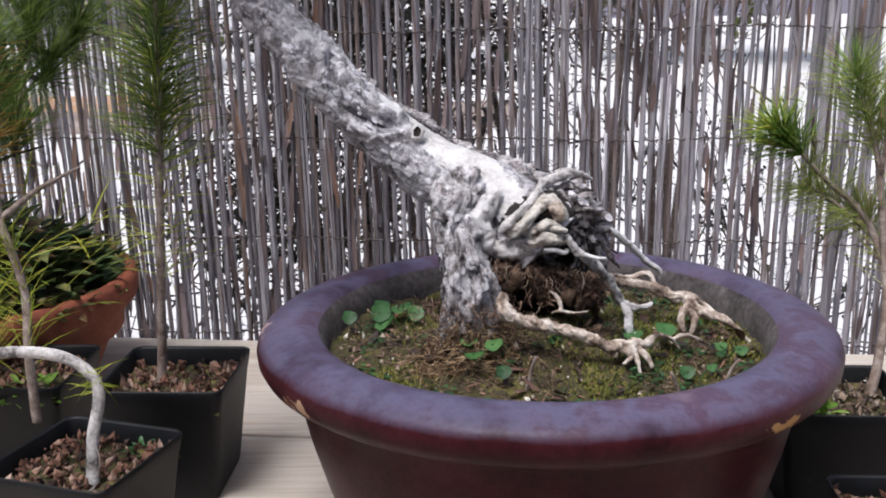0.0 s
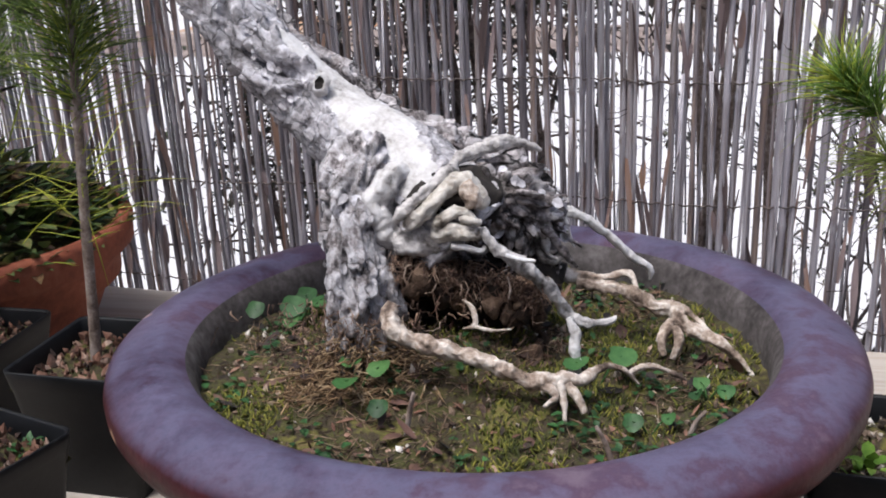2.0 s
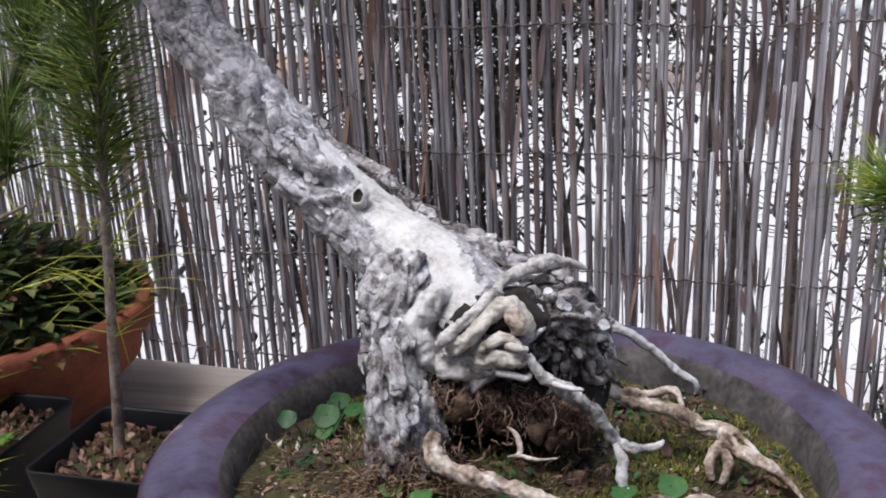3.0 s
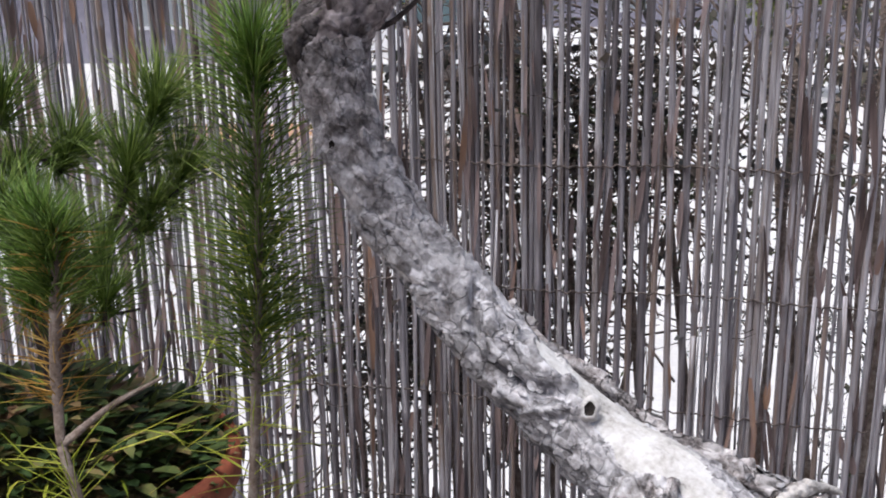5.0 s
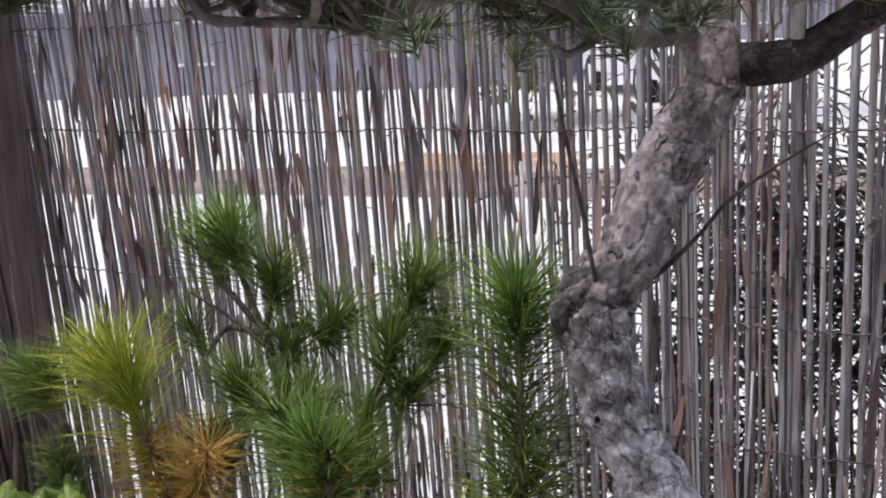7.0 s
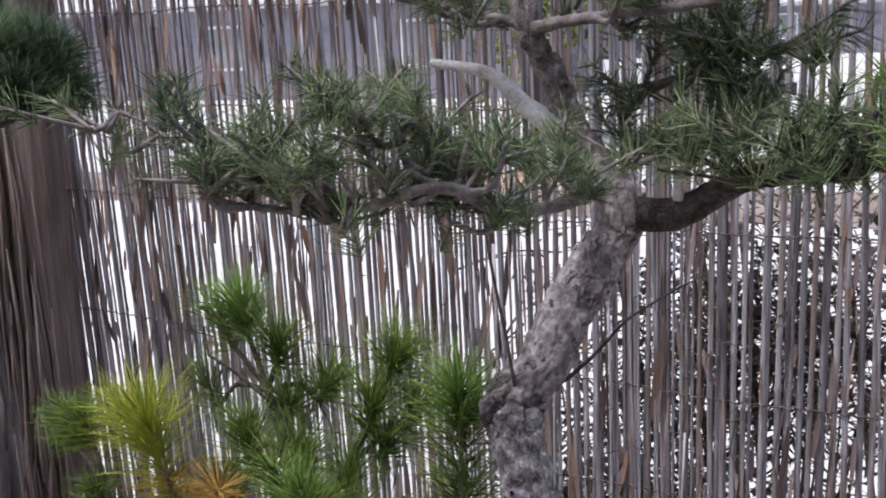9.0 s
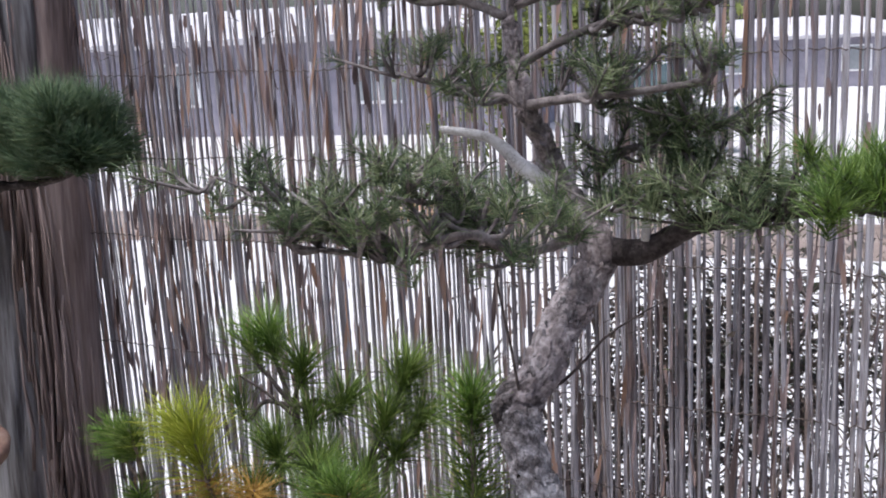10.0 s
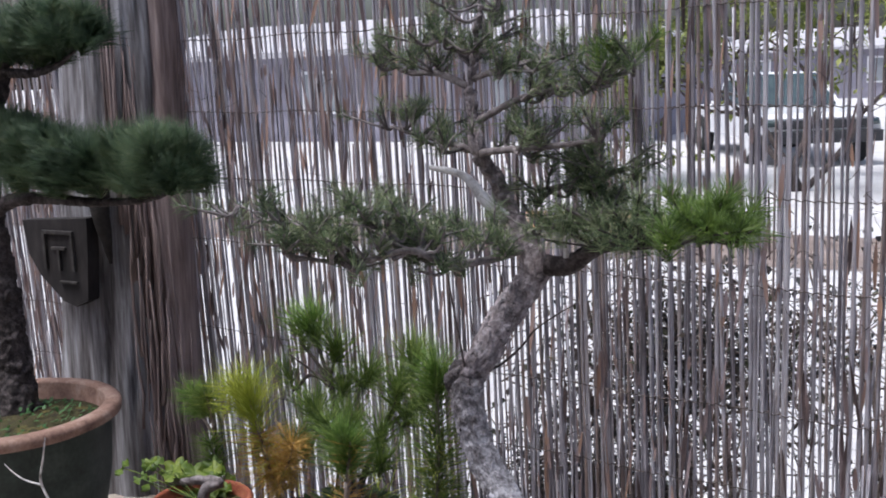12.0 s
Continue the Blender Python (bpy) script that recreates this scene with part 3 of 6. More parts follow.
def twiggy(root, height, spread, leaves, seed, name, label, leaf, leaf_size=.02, stem_r=.006, depth=4, y_min=None):
    """A twiggy shrub: forking stems and sparse small leaves, one mesh each."""
    rnd = random.Random(seed)
    wood, green = Geo(), Geo()

    def grow(p, d, ln, r, level):
        q = [np.array([*p, r])]
        for k in range(3):
            d = (d + Vector([rnd.gauss(0, .28) for _ in range(3)])).normalized()
            p = p + d * ln / 3
            if y_min is not None:
                p.y = max(p.y, y_min - .11 * p.x)
            q.append(np.array([*p, r * (1 - .13 * (k + 1))]))
            if level >= 1 and leaves and rnd.random() < leaves:
                for _ in range(2):
                    w = Vector([rnd.gauss(0, 1) for _ in range(3)]).normalized()
                    green.blade(p, w, (0, 0, 1) if abs(w.z) < .9 else (1, 0, 0), leaf_size * rnd.uniform(.6, 1.4), leaf_size * .5, .2, 2)
        wood.tube(q, 5 if level < 2 else 3)
        if level < depth:
            for _ in range(rnd.choice((2, 2, 3))):
                grow(p, (d + Vector([rnd.gauss(0, spread) for _ in range(3)]) + Vector((0, 0, .12))).normalized(), ln * rnd.uniform(.6, .9), r * .62, level + 1)
    for k in range(4):
        grow(Vector(root) + Vector((rnd.uniform(-.05, .05), rnd.uniform(-.05, .05), 0)), Vector((rnd.uniform(-.5, .5), rnd.uniform(-.3, .3), 1)).normalized(), height * .36, stem_r, 0)
    t = thing(name, root, label, "shrub")
    part("branchwork", wood, TWIG, t, kind="stuff")
    if green.v:
        part("foliage", green, leaf, t, kind="stuff")


for k, (x, y, h, lv) in enumerate(((.34, 1.8, 1.1, .4), (.62, 1.75, 1.2, .3))):
    twiggy((x, y, GROUND_Z), h, .55, lv, 11 + k, "dry_shrub", "twiggy half-dry shrub growing behind the reed fence", DRYLEAF, .014, .007, 6, 1.34)


def thicket(centre, size, stems, leaves, seed):
    """A dense grey bush: upright stems with fine side twigs and many small dull leaves."""
    rnd = random.Random(seed)
    t = thing("thick_bush", (centre[0], centre[1], GROUND_Z), "dense grey twiggy bush pressed against the fence", "shrub")
    wood, green = Geo(), Geo()

    def spot():
        return Vector(centre) + Vector([max(-1.2, min(1.2, rnd.gauss(0, .5))) * b for b in size])
    for k in range(stems):
        end = spot()
        if k < 12:
            root, r = Vector((centre[0] + rnd.uniform(-.6, .6) * size[0], centre[1] + rnd.uniform(-.05, .05), GROUND_Z)), rnd.uniform(.004, .009)
        else:
            root, r = end + Vector((rnd.gauss(0, .07), rnd.gauss(0, .04), rnd.gauss(-.03, .05))), rnd.choice((.0007, .0009, .0012, .0018))
        mid = (root + end) / 2 + Vector((rnd.gauss(0, .008), rnd.gauss(0, .008), rnd.gauss(0, .008)))
        rows = spline([(*root, r), (*mid, r * .85), (*end, r * .5)], .03)
        rows[:, 1] = np.maximum(rows[:, 1], 1.30 - .11 * rows[:, 0])
        wood.tube(rows, 5)
    for _ in range(leaves):
        p = spot()
        p.y = max(p.y, 1.31 - .11 * p.x) if rnd.random() > .004 else fence_y(p.x, p.z) - rnd.uniform(.003, .012)
        w = Vector([rnd.gauss(0, 1) for _ in range(3)]).normalized()
        green.blade(p, w, (0, 0, 1) if abs(w.z) < .9 else (1, 0, 0), rnd.uniform(.008, .022), rnd.uniform(.005, .013), .2, 2)
    part("branchwork", wood, PALETWIG, t, kind="stuff")
    part("foliage", green, DRYLEAF, t, kind="stuff")


thicket((-.04, 1.42, .46), (.26, .08, .17), 720, 3200, 3)
thicket((.27, 1.54, .50), (.22, .12, .14), 160, 420, 4)
thicket((-.22, 1.42, .20), (.22, .08, .18), 560, 2000, 6)
for k, (x, y, h) in enumerate(((-1.8, 13.4, 3.4), (3.2, 13.5, 3.0))):
    twiggy((x, y, GROUND_Z), h, .5, 1.0, 31 + k, "garden_tree", "small yellow-green garden tree beyond the driveway", GARDENLEAF, .13, .05, 6)

# ---- bench ----
bench = thing("bench", (-.4, .75, GROUND_Z), "weathered grey wooden plank bench against the fence", "bench")
slant = Matrix.Rotation(math.atan(-.11), 3, "Z")
for k in range(4):
    cy = 1.02 - k * .262
    part("plank", Geo().box((-.42, cy + .042, BENCH_Z - .019), (2.5, .256, .038), slant, .004), OLDWOOD, bench, smooth=False)
for x in (-1.45, -.45, .6):
    part("crossbeam", Geo().box((x, .67 - .11 * (x + .42), BENCH_Z - .08), (.045, .96, .08), slant, .004), OLDWOOD, bench, smooth=False)
    for y in (.3, 1.02):
        part("leg", Geo().box((x, y - .11 * (x + .42), (GROUND_Z + BENCH_Z - .12) / 2), (.085, .085, BENCH_Z - .12 - GROUND_Z), slant, .005), OLDWOOD, bench, smooth=False)


# ---- containers ----
def square_pot(x, y, w, h, turn, fill, label, soil_label, lip=.0022, z=BENCH_Z, bottom=.76):
    """A thin nursery pot with rounded corners, a rolled lip and a chip-covered filling."""
    t = thing("nursery_pot", (x, y, z), label, "plant pot", "nursery pots")
    rot = Matrix.Rotation(radians(turn), 4, "Z")
    base = Matrix.Translation((x, y, z)) @ rot
    prof = [(bottom - .02, .0), (bottom, .004), (.955, h * .86), (.965, h * .87), (.99, h - .004), (1.0, h), (.985, h + .0012), (.955, h - .001), (.945, h * .86), (bottom - .04, .006), (.0, .005)]
    ring = []
    for c in range(4):
        for k in range(6):
            a = math.pi / 2 * (c + k / 5)
            sx, sy = (1, -1, -1, 1)[c], (1, 1, -1, -1)[c]
            ring.append((sx * .42 + .08 * math.cos(a), sy * .42 + .08 * math.sin(a)))
    g, n = Geo(), len(prof)
    for rx, ry in ring:
        for s, zz in prof:
            bow = 1 - .02 * math.sin(math.pi * min(1, zz / h)) * (1 - 4 * min(rx * rx, ry * ry))
            g.v.append(tuple(base @ Vector((rx * w * s * bow, ry * w * s * bow, zz))))
    m = len(ring)
    for k in range(m):
        j = (k + 1) % m
        for i in range(n - 1):
            g.f.append((k * n + i, j * n + i, j * n + i + 1, k * n + i + 1))
    part("pot_wall", g, PLASTIC, t)
    g = Geo()
    top, M = h * .83, 14
    for j in range(M + 1):
        for i in range(M + 1):
            px, py = (i / M - .5) * w * .93, (j / M - .5) * w * .93
            q = base @ Vector((px, py, top + .006 * noise.fractal(Vector((x + px, y + py, 0)) * 60, 1, 2, 3)))
            g.v.append(tuple(q))
    for j in range(M):
        for i in range(M):
            q = j * (M + 1) + i
            g.f.append((q, q + 1, q + M + 2, q + M + 1))
    part("soil", g, MOSS, t, soil_label)
    g = Geo()
    for _ in range(300):
        px, py = random.uniform(-.44, .44) * w, random.uniform(-.44, .44) * w
        s = random.uniform(.0014, .0046)
        g.pebble(base @ Vector((px, py, top + random.uniform(0, .008))), (s * 1.6, s, s * .6))
    part("mulch", g, fill, t, "", False, "stuff")
    return t


square_pot(-.258, .682, .104, .092, -18, CHIP, "small black plastic nursery pot with reddish bark chips", "brown chipped bark")
square_pot(-.227, .820, .106, .101, -3, CHIP, "square black plastic nursery pot with dry bark mulch", "dry mulch")
square_pot(-.366, .842, .104, .097, -2, CHIP, "square black plastic nursery pot with weedy soil", "weedy soil")
square_pot(.308, .764, .104, .097, -4, GRIT, "square black plastic nursery pot with dark soil", "dark soil")
square_pot(.312, .600, .104, .080, -3, CHIP, "black plastic nursery pot full of dry brown bark", "dry brown bark")
square_pot(-.575, 1.0, .10, .095, 8, CHIP, "black plastic nursery pot holding a yellowing pine", "mulch")


def round_pot(name, x, y, r, h, foot, material, rim_material, label, soil, z=BENCH_Z, rim=.016, soil_drop=.02, lip=.03):
    t = thing(name, (x, y, z), label, "plant pot")
    prof = [(0, .004), (foot * .94, .0), (foot, .004), (foot + (r - foot) * .55, h * .55), (r - rim * .6, h - lip - .004), (r - rim * .35, h - lip)]
    part("pot_wall", Geo().lathe(prof, 72, (x, y, z), 1, .006), material, t)
    rp = [(r - rim * .5, h - lip - .003), (r, h - lip + .003), (r + .002, h - .006), (r - .003, h), (r - rim + .002, h), (r - rim, h - .005), (r - rim - .004, h - .06), (0, h - .07)]
    part("rim", Geo().lathe(rp, 72, (x, y, z), 1, .006), rim_material, t, "worn terracotta rim")
    prof = [(k / 9 * (r - rim - .002), h - soil_drop + .006 * (1 - (k / 9) ** 2)) for k in range(10)]
    part("soil", Geo().lathe(prof, 40, (x, y, z), 1, .01), soil, t, "mossy soil")
    return t


round_pot("terracotta_pot", -.49, 1.005, .170, .13, .115, TERRA, TERRA, "wide orange terracotta pot full of leafy ground cover", MOSS, rim=.012)
round_pot("glazed_pot", -1.155, .925, .193, .296, .135, GREENGLAZE, TERRA_RIM, "large dark green pot with a bare terracotta rim", MOSS, rim=.028, soil_drop=.035, lip=.022)
round_pot("terracotta_pot", -.655, .86, .078, .235, .05, TERRA, TERRA, "small reddish clay pot holding a gnarled grey plant", MOSS, rim=.008)

# ---- the bonsai's pot and its soil ----
PX, PY, PZ, PR, PT = .074, .706, .2435, .1795, .0245
SQ = .955
bpot = thing("bonsai_pot", (PX, PY, BENCH_Z), "large round purple-brown glazed bonsai pot with a thick rolled rim", "plant pot")
H = PZ - BENCH_Z
outer = [(0, -H + .012), (.108, -H + .012), (.112, -H), (.128, -H), (.133, -H + .006), (.1475, -H + .035), (.1600, -H + .07), (.1700, -H + .105), (.1760, -H + .132), (.1785, -.019), (.1800, -.0165)]
rim = [(.186, -.0155), (.1945, -.0135), (.2005, -.009), (.2035, -.003), (.2040, .003), (.2025, .008), (.1985, .0115), (.192, .0145), (.184, .0168), (.176, .0176), (.168, .0165), (.161, .0125), (.157, .006), (.1555, -.003)]
inner = [(.154, -.02), (.152, -.05), (0, -.055)]
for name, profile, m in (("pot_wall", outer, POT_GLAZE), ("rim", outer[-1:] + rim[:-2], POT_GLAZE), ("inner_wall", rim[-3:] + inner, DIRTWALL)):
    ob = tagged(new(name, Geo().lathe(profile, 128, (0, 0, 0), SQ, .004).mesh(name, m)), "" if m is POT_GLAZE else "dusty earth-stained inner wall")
    ob.parent, ob.location = bpot, (0, 0, H)


def soil_z(x, y):
    """Height of the mounded soil in the bonsai pot."""
    dx, dy = x - PX, (y - PY) / SQ
    d = math.hypot(dx, dy) / .155
    mound = .022 * math.exp(-((x - .055) ** 2 / .0055 + (y - .672) ** 2 / .0022))
    return .2345 + .006 * max(0, 1 - d * d) + mound + .0045 * noise.fractal(Vector((x, y, .3)) * 55, 1, 2, 4)


g = Geo()
RINGS, SEG = 46, 130
g.v.append((PX, PY, soil_z(PX, PY)))
for i in range(1, RINGS + 1):
    for k in range(SEG):
        a, r = 2 * math.pi * k / SEG, .157 * i / RINGS
        x, y = PX + r * math.cos(a), PY + SQ * r * math.sin(a)
        g.v.append((x, y, soil_z(x, y)))
for k in range(SEG):
    g.f.append((0, 1 + k, 1 + (k + 1) % SEG))
for i in range(RINGS - 1):
    for k in range(SEG):
        j = (k + 1) % SEG
        g.f.append((1 + i * SEG + k, 1 + (i + 1) * SEG + k, 1 + (i + 1) * SEG + j, 1 + i * SEG + j))
part("soil", g, MOSS, bpot, "mossy brown-green soil with grit")


def on_soil(lo=0.0, hi=.148):
    a, r = random.uniform(0, 2 * math.pi), hi * math.sqrt(random.uniform((lo / hi) ** 2, 1))
    x, y = PX + r * math.cos(a), PY + SQ * r * math.sin(a)
    return Vector((x, y, soil_z(x, y)))


g = Geo()
for _ in range(1300):
    s = random.choice((.0006, .0008, .0011, .0015, .0024))
    g.pebble(on_soil() + Vector((0, 0, s * .4)), (s * 1.5, s, s * .7))
part("grit", g, GRIT, bpot, "pale and brown grit", False, "stuff")
g = Geo()
for _ in range(480):
    p = on_soil()
    way = Vector((random.gauss(0, 1), random.gauss(0, 1), abs(random.gauss(0, .35)))).normalized()
    g.blade(p, way, (0, 0, 1), random.uniform(.003, .009), random.uniform(.0015, .004), random.uniform(-.2, .3), 2)
part("leaf_litter", g, CHIP, bpot, "dead leaf bits", True, "stuff")
MOSSLEAF = surface("moss_tips", [(.025, .03, .006), (.085, .095, .013), (.19, .175, .03)], 60, .9, .3, island=.8, lo=.2, hi=.9)
FIBRE = surface("brown_fibre", [(.02, .013, .009), (.07, .042, .026), (.17, .11, .07), (.27, .2, .14)], 60, .95, .3, island=.9, lo=.1, hi=.95)
DEADLEAF = surface("dead_leaf", [(.012, .009, .008), (.04, .025, .022), (.09, .045, .035), (.14, .09, .06)], 60, .8, .3, island=.9, lo=.1, hi=.95)
moss, fibre, leafy = Geo(), Geo(), Geo()
for c in range(520):
    p0 = on_soil()
    patch = noise.fractal(Vector((p0.x, p0.y, .7)) * 26, 1, 2, 3)
    near = math.hypot(p0.x - .025, p0.y - .645) < .045 or noise.noise((p0.x * 22, p0.y * 22, 4.0)) > .38
    for _ in range(30):
        p = p0 + Vector((random.gauss(0, .006), random.gauss(0, .006), 0))
        if math.hypot(p.x - PX, (p.y - PY) / SQ) > .152:
            continue
        p.z = soil_z(p.x, p.y) - .001
        if patch > -.06 and not near:
            moss.needle(p, (random.gauss(0, .6), random.gauss(0, .6), 1), random.uniform(.003, .0075), .0006, (0, 0, 0))
        elif (patch < -.12 or near) and random.random() < .7:
            fibre.needle(p, (random.gauss(0, 1), random.gauss(0, 1), random.uniform(.05, .6)), random.uniform(.006, .018), .0003, (random.gauss(0, .003), random.gauss(0, .003), -.002))
for _ in range(150):
    p = on_soil()
    leafy.blade(p + Vector((0, 0, .002)), (random.gauss(0, 1), random.gauss(0, 1), random.uniform(-.05, .35)), (random.gauss(0, .3), random.gauss(0, .3), 1), random.uniform(.006, .014), random.uniform(.003, .007), random.uniform(-.3, .35), 4)
part("moss", moss, MOSSLEAF, bpot, "yellow-green moss", True, "stuff")
part("fibre_litter", fibre, FIBRE, bpot, "brown rootlets and fibre", True, "stuff")
part("leaf_debris", leafy, DEADLEAF, bpot, "dark curled dead leaves", True, "stuff")
small = Geo()
for c in range(46):
    p0 = on_soil(.05)
    for _ in range(9):
        p = p0 + Vector((random.gauss(0, .006), random.gauss(0, .006), 0))
        p.z = soil_z(p.x, p.y) + random.uniform(.001, .005)
        small.blade(p, (random.gauss(0, 1), random.gauss(0, 1), random.uniform(0, .6)), (0, 0, 1), random.uniform(.003, .007), random.uniform(.003, .005), .2, 2)
part("seedling_carpet", small, LEAF, bpot, "tiny dull green seedlings", True, "stuff")


def clover(x, y, leaves, size, seed):
    rnd = random.Random(seed)
    z = soil_z(x, y)
    t = thing("clover", (x, y, z), "small bright green clover seedling in mossy soil", "weed", "clovers in the pot")
    for k in range(leaves):
        a = 2 * math.pi * k / leaves + rnd.uniform(-.4, .4)
        top = Vector((x + .012 * size * math.cos(a), y + .012 * size * math.sin(a) - .002, z + .013 * size * rnd.uniform(.7, 1.2)))
        part("stalk", Geo().tube(spline([(x, y, z - .002, .0005), ((x + top.x) / 2, (y + top.y) / 2, z + .009 * size, .0005), (*top, .0004)], .004), 5), LEAF, t)
        g = Geo()
        n = 14
        tilt = Vector((rnd.gauss(0, .3), -.35 + rnd.gauss(0, .25), 1)).normalized()
        s1 = tilt.cross((0, 1, 0)).normalized()
        s2 = tilt.cross(s1)
        r = .0072 * size * rnd.uniform(.75, 1.15)
        g.v.append(tuple(top - tilt * .001))
        for i in range(n):
            b = 2 * math.pi * i / n
            rr = r * (1 - .22 * math.exp(-(min(b, 2 * math.pi - b) / .35) ** 2) + .04 * math.sin(5 * b))
            g.v.append(tuple(top + s1 * math.cos(b) * rr + s2 * math.sin(b) * rr + tilt * .0012 * math.cos(2 * b)))
        g.f = [(0, 1 + i, 1 + (i + 1) % n) for i in range(n)]
        part("leaf", g, LEAF, t)


for k, (x, y, n, s) in enumerate(((.024, .634, 3, .95), (.031, .616, 1, .8), (.142, .668, 2, 1.0), (-.044, .752, 3, 1.15), (-.056, .732, 2, 1.0), (-.03, .738, 2, .9),
                                  (.168, .632, 2, .7), (.196, .668, 3, .7))):
    clover(x, y, n, s, k)
g = Geo()
for (x, y, ln, lean) in ((.054, .606, .024, .003), (.152, .606, .018, -.004), (.185, .63, .014, .004)):
    z = soil_z(x, y)
    g.tube(spline([(x, y, z - .004, .0014), (x + lean, y, z + ln * .5, .0013), (x + 2 * lean, y - .002, z + ln, .0009)], .004), 6)
single("dead_stalks", g, PALETWIG, "short dry pale stalks standing in the soil", "stalk", kind="stuff")

# ---- the old bonsai pine ----
tree = thing("bonsai_pine", (.02, .70, .235), "old leaning bonsai pine with flaky grey bark and exposed roots", "bonsai tree")
low = [(.0736, .690, .310, .032), (.0562, .698, .326, .030), (.0271, .716, .3464, .0255), (-.0153, .742, .3653, .0218), (-.0689, .760, .4114, .0194), (-.0972, .773, .4414, .0187),
       (-.1363, .790, .4862, .0186), (-.1572, .803, .5313, .0192), (-.1667, .815, .5603, .0208)]
up = [(-.164, .812, .552, .0205), (-.168, .822, .568, .0222), (-.150, .834, .595, .0188), (-.137, .862, .634, .0195), (-.115, .900, .676, .0192), (-.110, .905, .702, .0175), (-.130, .913, .735, .0135),
      (-.151, .926, .763, .0125), (-.167, .910, .810, .0105), (-.175, .887, .842, .0095), (-.185, .895, .883, .0080), (-.190, .898, .922, .0068), (-.183, .895, .953, .0055), (-.175, .895, 1.0, .004), (-.170, .895, 1.022, .003)]
# the winding cleft between the trunk's two lobes, and the bare strip with its half widths
cleft = spline([(-.0840, .764, .462, .0012), (-.0783, .752, .4514, .002), (-.0756, .748, .437, .003), (-.0729, .741, .4204, .0036), (-.0665, .737, .405, .004), (-.0455, .732, .3938, .004), (-.031, .730, .3931, .0038), (-.0214, .728, .3928, .003)], .002)
bare = spline([(-.042, .744, .414, .002), (-.0365, .740, .4097, .0042), (-.0207, .730, .4007, .0070), (-.0047, .722, .3868, .0098), (.012, .716, .3731, .0118), (.0296, .706, .3612, .0128), (.0464, .697, .3473, .0120), (.0547, .692, .3415, .010), (.062, .684, .330, .008)], .002)


def nearest(line, q):
    d = (line[:, :3] - q) * (1, .25, 1)
    d = np.sqrt((d * d).sum(1))
    i = int(d.argmin())
    return d[i], line[i, 3]


def plates(cell, depth, seed=0.0, long=.42, broad=.002, curl=.8):
    """Thin overlapping bark plates, longer than wide, each tilted so that one end stands proud of the next."""
    def relief(a, run, r, p, n):
        q = Vector((math.cos(a) * r, math.sin(a) * r, run * long + seed)) / cell
        q += .55 * noise.noise_vector(q * .7) + .16 * noise.noise_vector(q * 2.9)
        d, pts = noise.voronoi(q)
        edge = min(1.0, (d[1] - d[0]) * 11)
        own = noise.cell(Vector(pts[0]) * 7.3)
        tilt = (q - Vector(pts[0])).dot(Vector((.25, .15, 1.0)))
        q2 = q * 2.7 + Vector((3.1, 7.7, 1.3))
        d2, pts2 = noise.voronoi(q2)
        fine = noise.cell(Vector(pts2[0]) * 5.1) * min(1.0, (d2[1] - d2[0]) * 5)
        big = noise.fractal(Vector((math.cos(a) * r, math.sin(a) * r, run)) * 26, 1, 2, 3)
        return depth * (edge * (.30 + .55 * own + curl * tilt + .16 * fine) - .42) + broad * big
    return relief


def smooth(lo, hi, v):
    t = max(0.0, min(1.0, (v - lo) / (hi - lo)))
    return t * t * (3 - 2 * t)


plain = plates(.0092, .0037, 0.0, .5, .0012, .9)
wood_grain = grain_relief(.0009, 260)
share = {}


def trunk_relief(a, run, r, p, n):
    """Plates, a deep cleft, and a bare strip sunk a little under a torn bark lip."""
    q = p + n * r
    d, w = nearest(bare, q)
    rag = .0022 * noise.fractal(Vector(q) * 150, 1, 2, 3)
    bald = smooth(.0009, -.0009, d - w + rag) if q[1] < p[1] + .004 else 0.0
    share[len(share)] = bald
    dc, wc = nearest(cleft, q) if q[1] < p[1] else (1.0, .003)
    cut = -.0088 * math.exp(-(dc / (wc * .75)) ** 2) + .0030 * math.exp(-((dc - wc * 2.0) / .0042) ** 2)
    lip = .0018 * math.exp(-((d - w - .0016) / .0016) ** 2) if d > w and q[1] < p[1] else 0.0
    calm = .55 + .45 * smooth(.05, .16, run)
    return (1 - bald) * (plain(a, run, r, p, n) * calm + cut + lip) + bald * (wood_grain(a, run, r, p, n) + .0002)


skin = Geo().tube(spline(low, .0011), 170, trunk_relief)
bald_faces = [f for f in skin.f if len(f) == 4 and sum(share[i] for i in f) > 2]
bark_faces = [f for f in skin.f if not (len(f) == 4 and sum(share[i] for i in f) > 2)]


def cutout(faces):
    """The faces of the trunk's skin as a mesh of their own."""
    g, where = Geo(), {}
    for f in faces:
        for i in f:
            if i not in where:
                where[i] = len(g.v)
                g.v.append(skin.v[i])
        g.f.append(tuple(where[i] for i in f))
    return g


